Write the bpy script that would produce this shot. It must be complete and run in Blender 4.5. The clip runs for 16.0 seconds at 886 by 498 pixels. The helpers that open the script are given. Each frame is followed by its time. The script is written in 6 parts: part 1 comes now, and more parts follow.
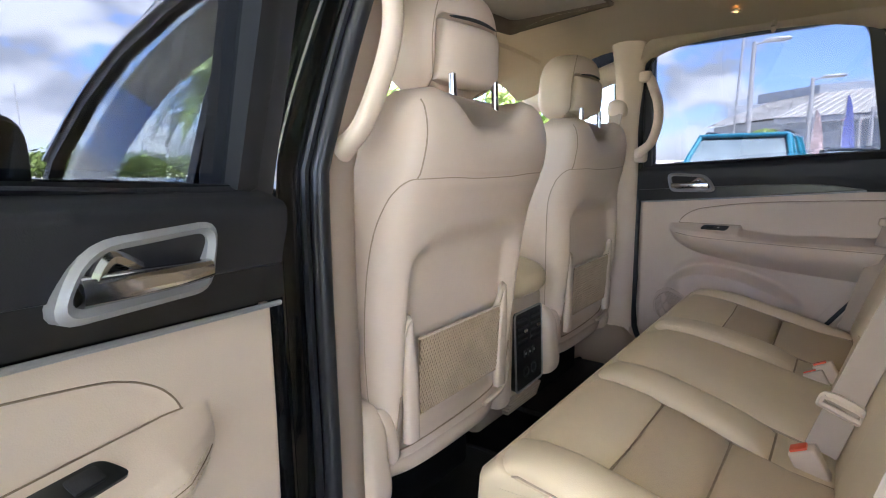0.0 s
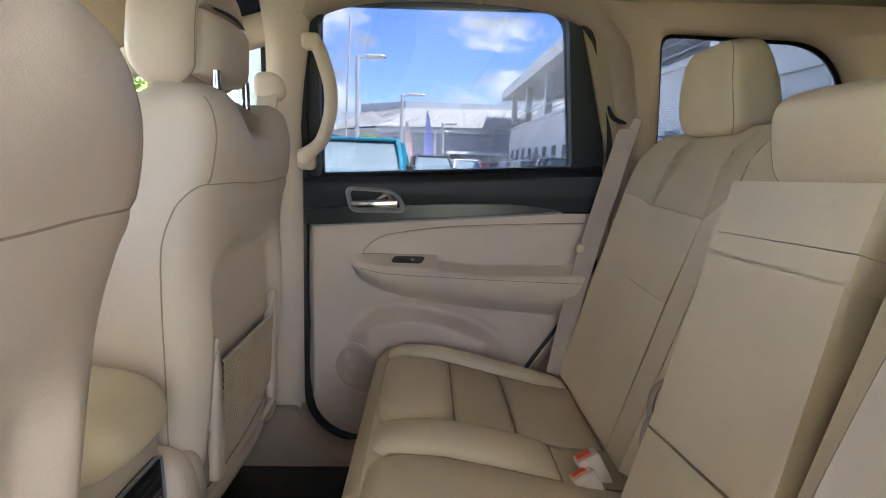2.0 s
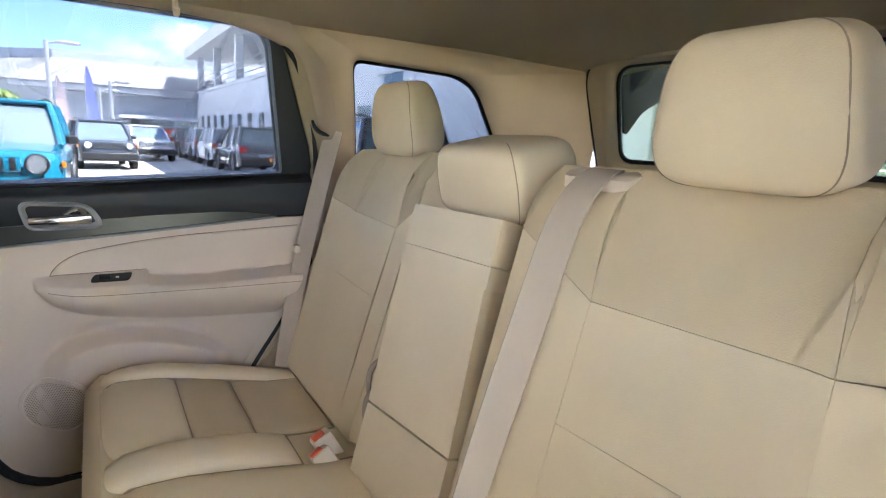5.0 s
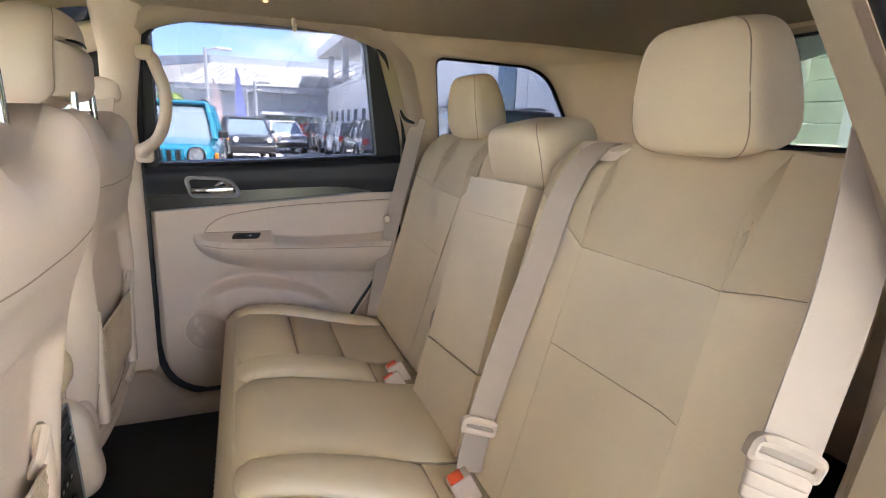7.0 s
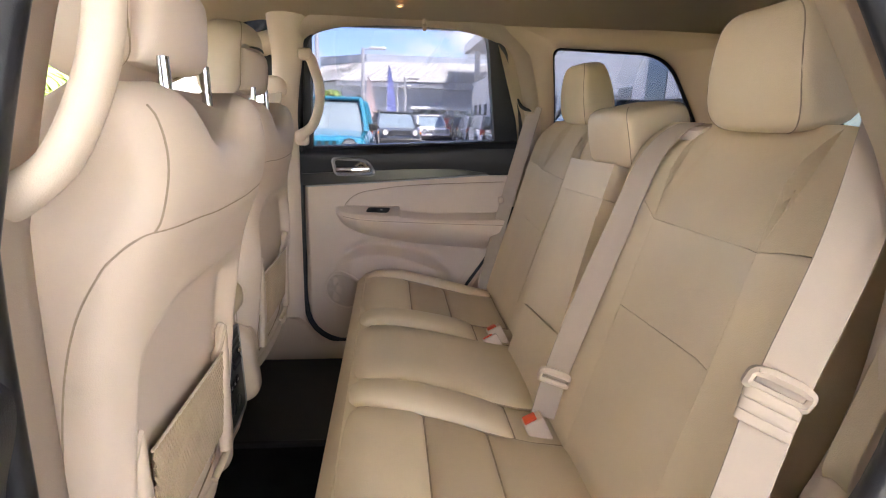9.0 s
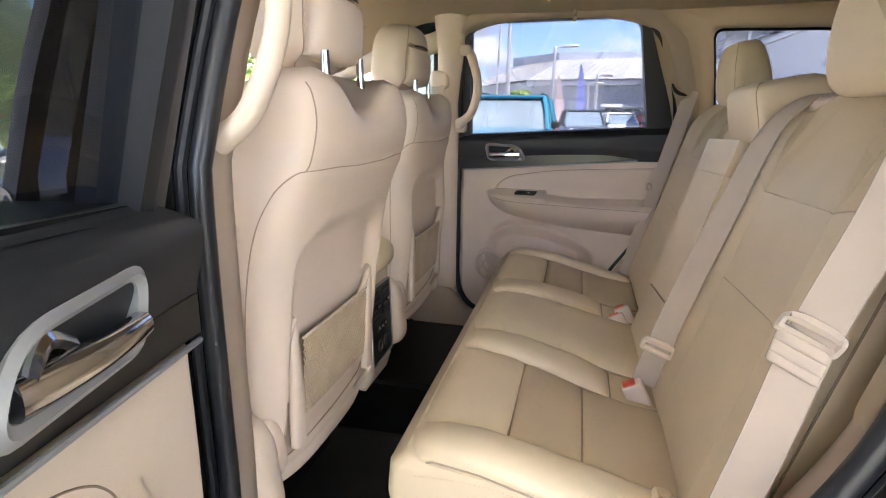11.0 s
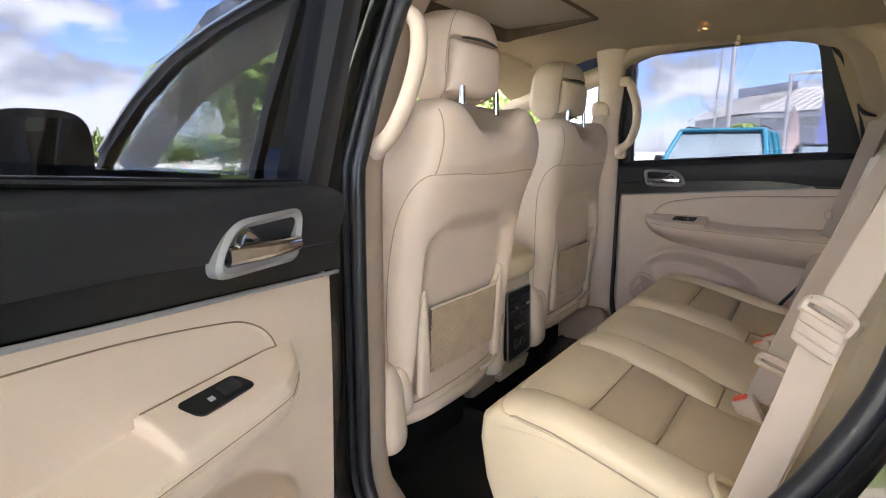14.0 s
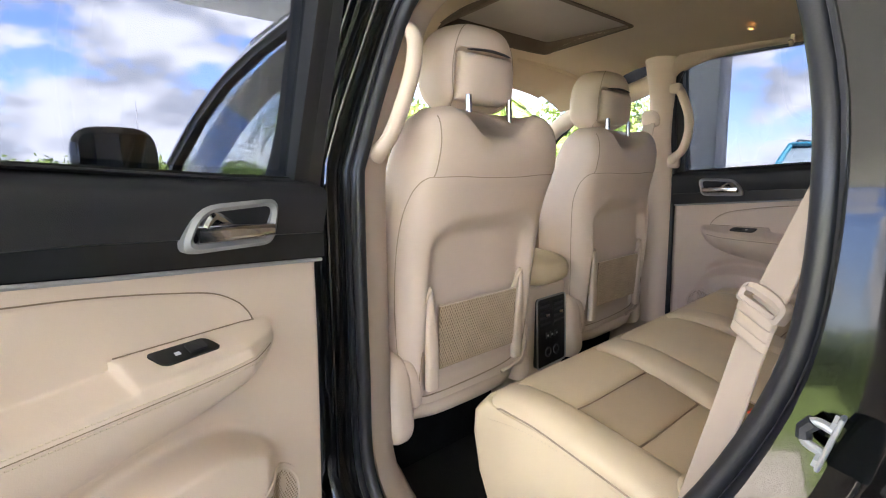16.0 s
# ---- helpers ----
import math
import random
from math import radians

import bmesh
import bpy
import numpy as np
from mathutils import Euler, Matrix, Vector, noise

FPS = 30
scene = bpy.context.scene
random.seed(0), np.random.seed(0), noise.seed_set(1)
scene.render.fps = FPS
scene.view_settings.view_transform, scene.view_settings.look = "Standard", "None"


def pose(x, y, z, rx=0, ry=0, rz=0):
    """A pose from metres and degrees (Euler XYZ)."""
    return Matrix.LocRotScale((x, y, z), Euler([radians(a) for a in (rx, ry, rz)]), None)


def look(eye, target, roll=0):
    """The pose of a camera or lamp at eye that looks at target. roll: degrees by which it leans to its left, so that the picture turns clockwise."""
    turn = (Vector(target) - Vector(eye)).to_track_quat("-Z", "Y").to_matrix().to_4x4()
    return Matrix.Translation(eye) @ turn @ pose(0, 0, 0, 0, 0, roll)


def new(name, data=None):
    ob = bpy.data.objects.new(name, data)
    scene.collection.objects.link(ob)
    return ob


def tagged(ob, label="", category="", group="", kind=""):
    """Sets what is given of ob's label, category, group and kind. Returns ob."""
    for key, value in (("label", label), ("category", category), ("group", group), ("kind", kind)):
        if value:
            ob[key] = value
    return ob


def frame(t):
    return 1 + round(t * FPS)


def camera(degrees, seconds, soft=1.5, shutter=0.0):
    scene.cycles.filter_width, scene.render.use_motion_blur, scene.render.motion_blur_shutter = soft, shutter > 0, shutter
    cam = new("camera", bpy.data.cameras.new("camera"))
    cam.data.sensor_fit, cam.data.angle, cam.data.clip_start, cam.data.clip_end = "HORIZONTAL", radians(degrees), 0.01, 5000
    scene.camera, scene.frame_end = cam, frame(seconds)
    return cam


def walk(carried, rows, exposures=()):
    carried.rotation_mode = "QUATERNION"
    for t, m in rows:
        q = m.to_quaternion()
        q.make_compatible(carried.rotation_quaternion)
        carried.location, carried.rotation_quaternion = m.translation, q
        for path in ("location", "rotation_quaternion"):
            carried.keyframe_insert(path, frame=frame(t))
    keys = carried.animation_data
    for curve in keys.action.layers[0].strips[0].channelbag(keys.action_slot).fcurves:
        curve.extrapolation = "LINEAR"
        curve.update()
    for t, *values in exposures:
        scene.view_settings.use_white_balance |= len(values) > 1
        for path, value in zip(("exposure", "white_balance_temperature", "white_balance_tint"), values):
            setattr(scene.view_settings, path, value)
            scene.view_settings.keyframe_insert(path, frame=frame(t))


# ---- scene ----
cam = camera(80.3, 16.0, soft=1.1)
PATH = [
    (0, (-1.198, 0.214, 1.214), (0.362, 1.421, 0.885), -0.8),
    (0.5, (-1.044, 0.292, 1.209), (0.54, 1.47, 0.883), -0.7),
    (1, (-0.904, 0.328, 1.226), (0.774, 1.367, 0.903), -1.2),
    (1.5, (-0.74, 0.42, 1.226), (1.134, 1.035, 0.892), 0.5),
    (2, (-0.577, 0.517, 1.231), (1.395, 0.45, 0.903), 2.0),
    (2.5, (-0.466, 0.586, 1.262), (1.356, -0.159, 0.909), 2.8),
    (3, (-0.41, 0.582, 1.27), (1.186, -0.563, 0.894), 3.6),
    (5.5, (-0.753, 0.572, 1.339), (0.909, -0.461, 0.927), 2.7),
    (6, (-0.807, 0.563, 1.336), (0.918, -0.355, 0.911), 2.3),
    (6.5, (-0.865, 0.562, 1.327), (0.911, -0.248, 0.892), 2.2),
    (7, (-0.931, 0.563, 1.322), (0.888, -0.139, 0.875), 2.2),
    (7.5, (-0.989, 0.559, 1.315), (0.865, -0.03, 0.853), 2.2),
    (8, (-1.034, 0.553, 1.316), (0.851, 0.077, 0.846), 2.1),
    (8.5, (-1.068, 0.541, 1.316), (0.843, 0.194, 0.837), 1.9),
    (9, (-1.1, 0.518, 1.306), (0.83, 0.317, 0.819), 1.8),
    (9.5, (-1.137, 0.479, 1.296), (0.801, 0.45, 0.802), 1.5),
    (10, (-1.177, 0.44, 1.287), (0.753, 0.594, 0.786), 1.2),
    (12.5, (-1.337, 0.277, 1.248), (0.413, 1.13, 0.789), 0.3),
    (13, (-1.368, 0.233, 1.242), (0.331, 1.196, 0.809), 0.2),
    (13.5, (-1.379, 0.192, 1.237), (0.264, 1.259, 0.835), -0.0),
    (14, (-1.37, 0.15, 1.234), (0.222, 1.302, 0.863), 0.1),
    (14.5, (-1.346, 0.088, 1.228), (0.195, 1.315, 0.884), 0.0),
    (15, (-1.323, 0.039, 1.217), (0.17, 1.33, 0.892), -0.0),
    (15.5, (-1.307, 0.0, 1.207), (0.128, 1.358, 0.897), -0.2),
    (16, (-1.295, -0.031, 1.198), (0.075, 1.397, 0.907), -0.7),
]
walk(cam, [(t, look(eye, target, roll)) for t, eye, target, roll in PATH], exposures=[(0.0, 4.21, 6550, 14), (1.5, 4.16, 6600, 11), (2.5, 4.4, 6700, 7), (3.2, 4.64, 6640, 6), (5.5, 4.92, 6490, 10), (7.0, 4.68, 6920, 15), (9.0, 4.51, 7330, 19), (10.2, 4.5, 7080, 17), (12.5, 4.39, 6990, 17), (14.5, 4.26, 7090, 16), (16.0, 4.3, 7040, 16)])

# ---- world, sun ----
world = bpy.data.worlds.new("sky")
scene.world = world
world.use_nodes = True
wn, wl = world.node_tree.nodes, world.node_tree.links
wn.clear()
SUN_EL, SUN_AZ = 58.0, 205.0
w_out = wn.new("ShaderNodeOutputWorld")
w_bg = wn.new("ShaderNodeBackground")
w_sky = wn.new("ShaderNodeTexSky")
w_sky.sky_type, w_sky.sun_disc = "NISHITA", False
w_sky.sun_elevation, w_sky.sun_rotation = radians(SUN_EL), radians(SUN_AZ)
w_sky.air_density, w_sky.dust_density, w_sky.ozone_density = 1.0, 0.2, 4.0
w_tc = wn.new("ShaderNodeTexCoord")
w_map = wn.new("ShaderNodeMapping")
w_map.inputs["Scale"].default_value = (1.0, 1.0, 2.1)
w_map.inputs["Location"].default_value = (0.35, 1.9, 0.2)
w_n1 = wn.new("ShaderNodeTexNoise")
w_n1.inputs["Scale"].default_value, w_n1.inputs["Detail"].default_value, w_n1.inputs["Roughness"].default_value = 4.4, 12, 0.60
w_r1 = wn.new("ShaderNodeValToRGB")
w_r1.color_ramp.elements[0].position, w_r1.color_ramp.elements[1].position = 0.455, 0.535
w_n2 = wn.new("ShaderNodeTexNoise")
w_n2.inputs["Scale"].default_value, w_n2.inputs["Detail"].default_value = 9.0, 8
w_r2 = wn.new("ShaderNodeValToRGB")
w_r2.color_ramp.elements[0].position, w_r2.color_ramp.elements[0].color = 0.40, (2.0, 2.2, 2.55, 1)
w_r2.color_ramp.elements[1].position, w_r2.color_ramp.elements[1].color = 0.58, (3.85, 4.0, 4.25, 1)
w_mix = wn.new("ShaderNodeMixRGB")
wl.new(w_tc.outputs["Generated"], w_map.inputs["Vector"])
wl.new(w_map.outputs["Vector"], w_n1.inputs["Vector"])
wl.new(w_map.outputs["Vector"], w_n2.inputs["Vector"])
wl.new(w_n1.outputs["Fac"], w_r1.inputs["Fac"])
wl.new(w_n2.outputs["Fac"], w_r2.inputs["Fac"])
wl.new(w_r1.outputs["Color"], w_mix.inputs["Fac"])
w_deep = wn.new("ShaderNodeMixRGB")
w_deep.blend_type, w_deep.inputs["Fac"].default_value = "MULTIPLY", 1.0
w_deep.inputs["Color2"].default_value = (0.56, 0.60, 0.78, 1)
wl.new(w_sky.outputs["Color"], w_deep.inputs["Color1"])
wl.new(w_deep.outputs["Color"], w_mix.inputs["Color1"])
wl.new(w_r2.outputs["Color"], w_mix.inputs["Color2"])
wl.new(w_mix.outputs["Color"], w_bg.inputs["Color"])
w_bg.inputs["Strength"].default_value = 0.106
wl.new(w_bg.outputs["Background"], w_out.inputs["Surface"])

sun = new("sun", bpy.data.lights.new("sun", "SUN"))
sun.data.energy, sun.data.angle, sun.data.color = 5.0, radians(0.53), (1.0, 0.95, 0.87)
sun.rotation_euler = (radians(90 - SUN_EL), 0, radians(180 - SUN_AZ))


# ---- materials ----
def mat(name, color, rough=0.5, metal=0.0, spec=0.5, vary=0.0, vscale=6.0, bump=0.0, bscale=200.0, kind="NOISE",
        coat=0.0, dark=None, stain=0.0, sheen=0.0, rvary=0.0, random_shade=0.0, wrinkle=0.0):
    """A surface with two scales of variation: large soft stains and fine relief."""
    m = bpy.data.materials.new(name)
    m.use_nodes = True
    n, l = m.node_tree.nodes, m.node_tree.links
    b = n["Principled BSDF"]
    b.inputs["Base Color"].default_value = (*color, 1)
    b.inputs["Roughness"].default_value = rough
    b.inputs["Metallic"].default_value = metal
    b.inputs["Specular IOR Level"].default_value = spec
    b.inputs["Coat Weight"].default_value = coat
    b.inputs["Sheen Weight"].default_value = sheen
    tc = n.new("ShaderNodeTexCoord")
    if vary:
        t = n.new("ShaderNodeTexNoise")
        t.inputs["Scale"].default_value, t.inputs["Detail"].default_value = vscale, 6
        l.new(tc.outputs["Object"], t.inputs["Vector"])
        r = n.new("ShaderNodeMapRange")
        r.inputs["From Min"].default_value, r.inputs["From Max"].default_value = 0.3, 0.7
        r.inputs["To Min"].default_value, r.inputs["To Max"].default_value = 1 - vary, 1 + vary
        l.new(t.outputs["Fac"], r.inputs["Value"])
        x = n.new("ShaderNodeVectorMath")
        x.operation = "SCALE"
        x.inputs[0].default_value = color
        l.new(r.outputs["Result"], x.inputs["Scale"])
        last = x.outputs["Vector"]
        if random_shade:
            oi = n.new("ShaderNodeObjectInfo")
            rr = n.new("ShaderNodeMapRange")
            rr.inputs["To Min"].default_value, rr.inputs["To Max"].default_value = 1 - random_shade, 1 + random_shade
            l.new(oi.outputs["Random"], rr.inputs["Value"])
            y = n.new("ShaderNodeVectorMath")
            y.operation = "SCALE"
            l.new(last, y.inputs[0])
            l.new(rr.outputs["Result"], y.inputs["Scale"])
            last = y.outputs["Vector"]
        l.new(last, b.inputs["Base Color"])
        if rvary:
            q = n.new("ShaderNodeMapRange")
            q.inputs["From Min"].default_value, q.inputs["From Max"].default_value = 0.3, 0.7
            q.inputs["To Min"].default_value, q.inputs["To Max"].default_value = rough - rvary, rough + rvary
            l.new(t.outputs["Fac"], q.inputs["Value"])
            l.new(q.outputs["Result"], b.inputs["Roughness"])
    if bump:
        if kind == "VORONOI":
            f = n.new("ShaderNodeTexVoronoi")
            out = f.outputs["Distance"]
        elif kind == "WAVE":
            f = n.new("ShaderNodeTexWave")
            out = f.outputs["Fac"]
        else:
            f = n.new("ShaderNodeTexNoise")
            f.inputs["Detail"].default_value = 4
            out = f.outputs["Fac"]
        f.inputs["Scale"].default_value = bscale
        l.new(tc.outputs["Object"], f.inputs["Vector"])
        u = n.new("ShaderNodeBump")
        u.inputs["Strength"].default_value, u.inputs["Distance"].default_value = bump, 0.002
        l.new(out, u.inputs["Height"])
        l.new(u.outputs["Normal"], b.inputs["Normal"])
        if wrinkle:
            # soft folds and dents, some centimetres wide
            g = n.new("ShaderNodeTexNoise")
            g.inputs["Scale"].default_value, g.inputs["Detail"].default_value, g.inputs["Distortion"].default_value = 16, 3, 0.6
            l.new(tc.outputs["Object"], g.inputs["Vector"])
            k = n.new("ShaderNodeBump")
            k.inputs["Strength"].default_value, k.inputs["Distance"].default_value = wrinkle, 0.012
            l.new(g.outputs["Fac"], k.inputs["Height"])
            l.new(k.outputs["Normal"], u.inputs["Normal"])
    return m


def glass_mat(name, tint, gloss=0.9):
    """A thin pane: it lets tinted light through and mirrors by Fresnel."""
    m = bpy.data.materials.new(name)
    m.use_nodes = True
    n, l = m.node_tree.nodes, m.node_tree.links
    n.clear()
    out, mix = n.new("ShaderNodeOutputMaterial"), n.new("ShaderNodeMixShader")
    tr, gl, lw = n.new("ShaderNodeBsdfTransparent"), n.new("ShaderNodeBsdfGlossy"), n.new("ShaderNodeLayerWeight")
    pw, ad = n.new("ShaderNodeMath"), n.new("ShaderNodeMath")
    tr.inputs["Color"].default_value = (*tint, 1)
    gl.inputs["Color"].default_value = (gloss, gloss, gloss, 1)
    gl.inputs["Roughness"].default_value = 0.0
    lw.inputs["Blend"].default_value = 0.5
    pw.operation, pw.inputs[1].default_value = "POWER", 5.0
    ad.operation, ad.inputs[1].default_value, ad.inputs[2].default_value = "MULTIPLY_ADD", 0.96, 0.04
    l.new(lw.outputs["Facing"], pw.inputs[0])
    l.new(pw.outputs["Value"], ad.inputs[0])
    l.new(ad.outputs["Value"], mix.inputs["Fac"])
    l.new(tr.outputs["BSDF"], mix.inputs[1])
    l.new(gl.outputs["BSDF"], mix.inputs[2])
    l.new(mix.outputs["Shader"], out.inputs["Surface"])
    return m


LEATHER = mat("beige_leather", (0.68, 0.542, 0.372), 0.44, spec=0.42, vary=0.07, vscale=5, bump=0.12, bscale=620, kind="VORONOI", rvary=0.06, wrinkle=0.13)
LEATHER_IN = mat("beige_perforated_leather", (0.545, 0.418, 0.28), 0.47, spec=0.36, vary=0.08, vscale=5, bump=0.20, bscale=520, kind="VORONOI", rvary=0.06, wrinkle=0.17)
VINYL = mat("beige_smooth_leather", (0.655, 0.52, 0.425), 0.45, spec=0.4, vary=0.05, vscale=4, bump=0.10, bscale=700, kind="VORONOI", rvary=0.05, wrinkle=0.12)
PLASTIC = mat("beige_plastic", (0.655, 0.525, 0.425), 0.5, spec=0.35, vary=0.04, vscale=4, bump=0.18, bscale=700, rvary=0.05)
PILLAR = mat("tan_pillar_plastic", (0.62, 0.50, 0.355), 0.55, spec=0.3, vary=0.04, vscale=4, bump=0.18, bscale=700)
HEADLINER = mat("headliner_cloth", (0.73, 0.605, 0.445), 0.95, spec=0.1, vary=0.04, vscale=3, bump=0.25, bscale=900)
SHADE_CLOTH = mat("sunshade_cloth", (0.42, 0.375, 0.31), 0.95, spec=0.1, vary=0.05, vscale=3, bump=0.25, bscale=900)
# dark colour for the shade in the gap round the sunshade
GAP_SHADE = mat("dark_gap_shade", (0.13, 0.10, 0.072), 0.9, spec=0.1, vary=0.1, vscale=20, bump=0.2, bscale=900)
DARK = mat("dark_grey_vinyl", (0.019, 0.020, 0.023), 0.5, spec=0.4, vary=0.12, vscale=8, bump=0.12, bscale=850, kind="VORONOI")
GLOSS = mat("black_gloss_strip", (0.012, 0.013, 0.014), 0.30, vary=0.25, vscale=30, bump=0.02, bscale=60)
PAINT = mat("black_car_paint", (0.008, 0.009, 0.010), 0.08, coat=1.0, vary=0.1, vscale=3, bump=0.015, bscale=1500)
SHELL = mat("black_door_shell", (0.006, 0.007, 0.008), 0.4, spec=0.3, vary=0.15, vscale=6, bump=0.05, bscale=300)
RUBBER = mat("black_rubber_seal", (0.012, 0.013, 0.017), 0.36, spec=0.5, vary=0.15, vscale=12, bump=0.1, bscale=300)
CHROME = mat("chrome", (0.58, 0.58, 0.59), 0.12, metal=1.0, vary=0.04, vscale=15, bump=0.01, bscale=40)
SATIN = mat("satin_silver", (0.33, 0.33, 0.335), 0.42, metal=0.45, vary=0.05, vscale=20, bump=0.05, bscale=800)
CARPET = mat("black_carpet", (0.008, 0.0085, 0.0085), 0.95, spec=0.1, vary=0.35, vscale=14, bump=0.8, bscale=900)
MAT_RUBBER = mat("black_floor_mat", (0.010, 0.0105, 0.0105), 0.5, spec=0.4, vary=0.3, vscale=9, bump=0.4, bscale=420, kind="VORONOI")
WEB = mat("beige_webbing", (0.44, 0.355, 0.29), 0.7, spec=0.25, vary=0.04, vscale=10, bump=0.12, bscale=900)
RED = mat("orange_red_plastic", (0.75, 0.10, 0.035), 0.35, vary=0.06, vscale=40, bump=0.02)
SEAM = mat("brown_seam_thread", (0.25, 0.18, 0.12), 0.8, vary=0.1, vscale=90, bump=0.1)
# tan for seat seams, and for the soft shade in the cushion creases
SEAT_SEAM = mat("tan_seam_and_crease_shade", (0.36, 0.27, 0.195), 0.8, vary=0.1, vscale=90, bump=0.1)
# darker brown that puts the shade of the bench back's creases into colour
GROOVE = mat("seam_groove_shade", (0.25, 0.185, 0.12), 0.85, vary=0.1, vscale=60, bump=0.1)
STITCH = mat("pale_stitching", (0.66, 0.54, 0.40), 0.7, vary=0.1, vscale=90, bump=0.1)
NETTING = mat("beige_netting", (0.47, 0.35, 0.24), 0.75, vary=0.08, vscale=20, bump=0.3, bscale=300)
NETBACK = mat("netting_backing", (0.24, 0.17, 0.11), 0.85, vary=0.08, vscale=20, bump=0.2, bscale=300)
GREY_MARK = mat("pale_grey_mark", (0.55, 0.56, 0.58), 0.5, vary=0.03, vscale=30)
TINT = glass_mat("privacy_glass", (0.335, 0.352, 0.385))
TINT_REAR = glass_mat("pale_rear_glass", (0.56, 0.60, 0.55))
CLEAR = glass_mat("clear_glass", (0.85, 0.88, 0.865))
BLACK_FRAME = mat("satin_black_frame", (0.04, 0.042, 0.047), 0.42, vary=0.12, vscale=8, bump=0.05, bscale=500)
MIRROR = mat("mirror_glass", (0.55, 0.60, 0.62), 0.02, metal=1.0, vary=0.02, vscale=4)


# ---- mesh helpers ----
def finish(bm, closed=True):
    if closed:
        bmesh.ops.recalc_face_normals(bm, faces=bm.faces)
    return bm


def link_mesh(name, bm, material, smooth=True, angle=40):
    me = bpy.data.meshes.new(name)
    bm.to_mesh(me)
    bm.free()
    if smooth:
        me.shade_smooth()
        me.set_sharp_from_angle(angle=radians(angle))
    me.materials.append(material)
    return new(name, me)


def thing(name, base, label, category, group="", kind=""):
    ob = new(name)
    ob.empty_display_size = 0.1
    ob.location = base
    return tagged(ob, label, category, group, kind)


def part(name, bm, material, parent, label="", angle=40):
    """One mesh, built in world places, as a part of a thing or of a part."""
    ob = link_mesh(name, bm, material, angle=angle)
    ob.parent = parent
    if parent.type == "EMPTY":
        ob.matrix_parent_inverse = Matrix.Translation(parent.location).inverted()
    return tagged(ob, label) if label else ob


def single(name, bm, material, label, category, kind="", group="", angle=40):
    return tagged(link_mesh(name, bm, material, angle=angle), label, category, group, kind)


def grid(bm, rows, close_u=False, close_v=False, cap=False):
    """Quads over rows of points."""
    vs = [[bm.verts.new(p) for p in row] for row in rows]
    nv, nu = len(vs), len(vs[0])
    for j in range(nv if close_v else nv - 1):
        for i in range(nu if close_u else nu - 1):
            a, b, c, d = vs[j][i], vs[j][(i + 1) % nu], vs[(j + 1) % nv][(i + 1) % nu], vs[(j + 1) % nv][i]
            try:
                bm.faces.new((a, b, c, d))
            except ValueError:
                pass
    if cap:
        bm.faces.new(vs[0][::-1])
        bm.faces.new(vs[-1])
    return vs


def smooth_line(pts, n=6, closed=False):
    """Catmull-Rom through points."""
    pts = [Vector(p) for p in pts]
    out, m = [], len(pts)
    for i in range(m if closed else m - 1):
        g = lambda k: pts[k % m] if closed else pts[min(max(k, 0), m - 1)]
        p0, p1, p2, p3 = g(i - 1), g(i), g(i + 1), g(i + 2)
        for k in range(n):
            t = k / n
            out.append(0.5 * ((2 * p1) + (p2 - p0) * t + (2 * p0 - 5 * p1 + 4 * p2 - p3) * t * t + (3 * p1 - p0 - 3 * p2 + p3) * t ** 3))
    if not closed:
        out.append(pts[-1])
    return out


def tube(bm, pts, r, sides=8, closed=False, flat=1.0, up=None, taper=None):
    """A round or flattened tube along a line. flat scales it across 'up'."""
    pts = [Vector(p) for p in pts]
    rows, n = [], len(pts)
    ref = Vector(up) if up else None
    prev = None
    for i, p in enumerate(pts):
        a = pts[(i - 1) % n] if closed or i else pts[0]
        b = pts[(i + 1) % n] if closed or i < n - 1 else pts[-1]
        d = (b - a).normalized()
        if ref:
            x = d.cross(ref)
        elif prev is None:
            x = d.cross(Vector((0.3, 0.2, 1))) if abs(d.z) < 0.9 else d.cross(Vector((1, 0.2, 0)))
        else:
            x = prev - d * prev.dot(d)
        x = x.normalized()
        prev = x
        y = d.cross(x).normalized()
        rr = r * (taper(i / (n - 1)) if taper else 1)
        rows.append([p + x * math.cos(2 * math.pi * k / sides) * rr + y * math.sin(2 * math.pi * k / sides) * rr * flat for k in range(sides)])
    grid(bm, rows, close_u=True, close_v=closed, cap=not closed)
    return bm


def box(bm, lo, hi, bevel=0.0, seg=2, m=None):
    r = bmesh.ops.create_cube(bm, size=1)
    vs = r["verts"]
    c, s = (Vector(lo) + Vector(hi)) / 2, Vector(hi) - Vector(lo)
    for v in vs:
        v.co = Vector((v.co.x * s.x, v.co.y * s.y, v.co.z * s.z)) + c
    if bevel:
        es = list({e for v in vs for e in v.link_edges})
        g = bmesh.ops.bevel(bm, geom=es, offset=bevel, segments=seg, affect="EDGES", profile=0.5)
        vs = list({v for f in g["faces"] for v in f.verts} | {v for v in vs if v.is_valid})
    if m:
        for v in vs:
            v.co = m @ v.co
    return bm


def sup(t, n):
    """A point of a superellipse."""
    c, s = math.cos(t), math.sin(t)
    return math.copysign(abs(c) ** (2 / n), c), math.copysign(abs(s) ** (2 / n), s)


def sstep(a, b, x):
    t = min(max((x - a) / (b - a), 0), 1) if a != b else float(x > a)
    return t * t * (3 - 2 * t)


def lerp(a, b, t):
    return a + (b - a) * t


def table(keys):
    """Smooth values between keys (position, value)."""
    def f(x):
        if x <= keys[0][0]:
            return keys[0][1]
        for (a, p), (b, q) in zip(keys, keys[1:]):
            if x <= b:
                return lerp(p, q, sstep(a, b, x))
        return keys[-1][1]
    return f


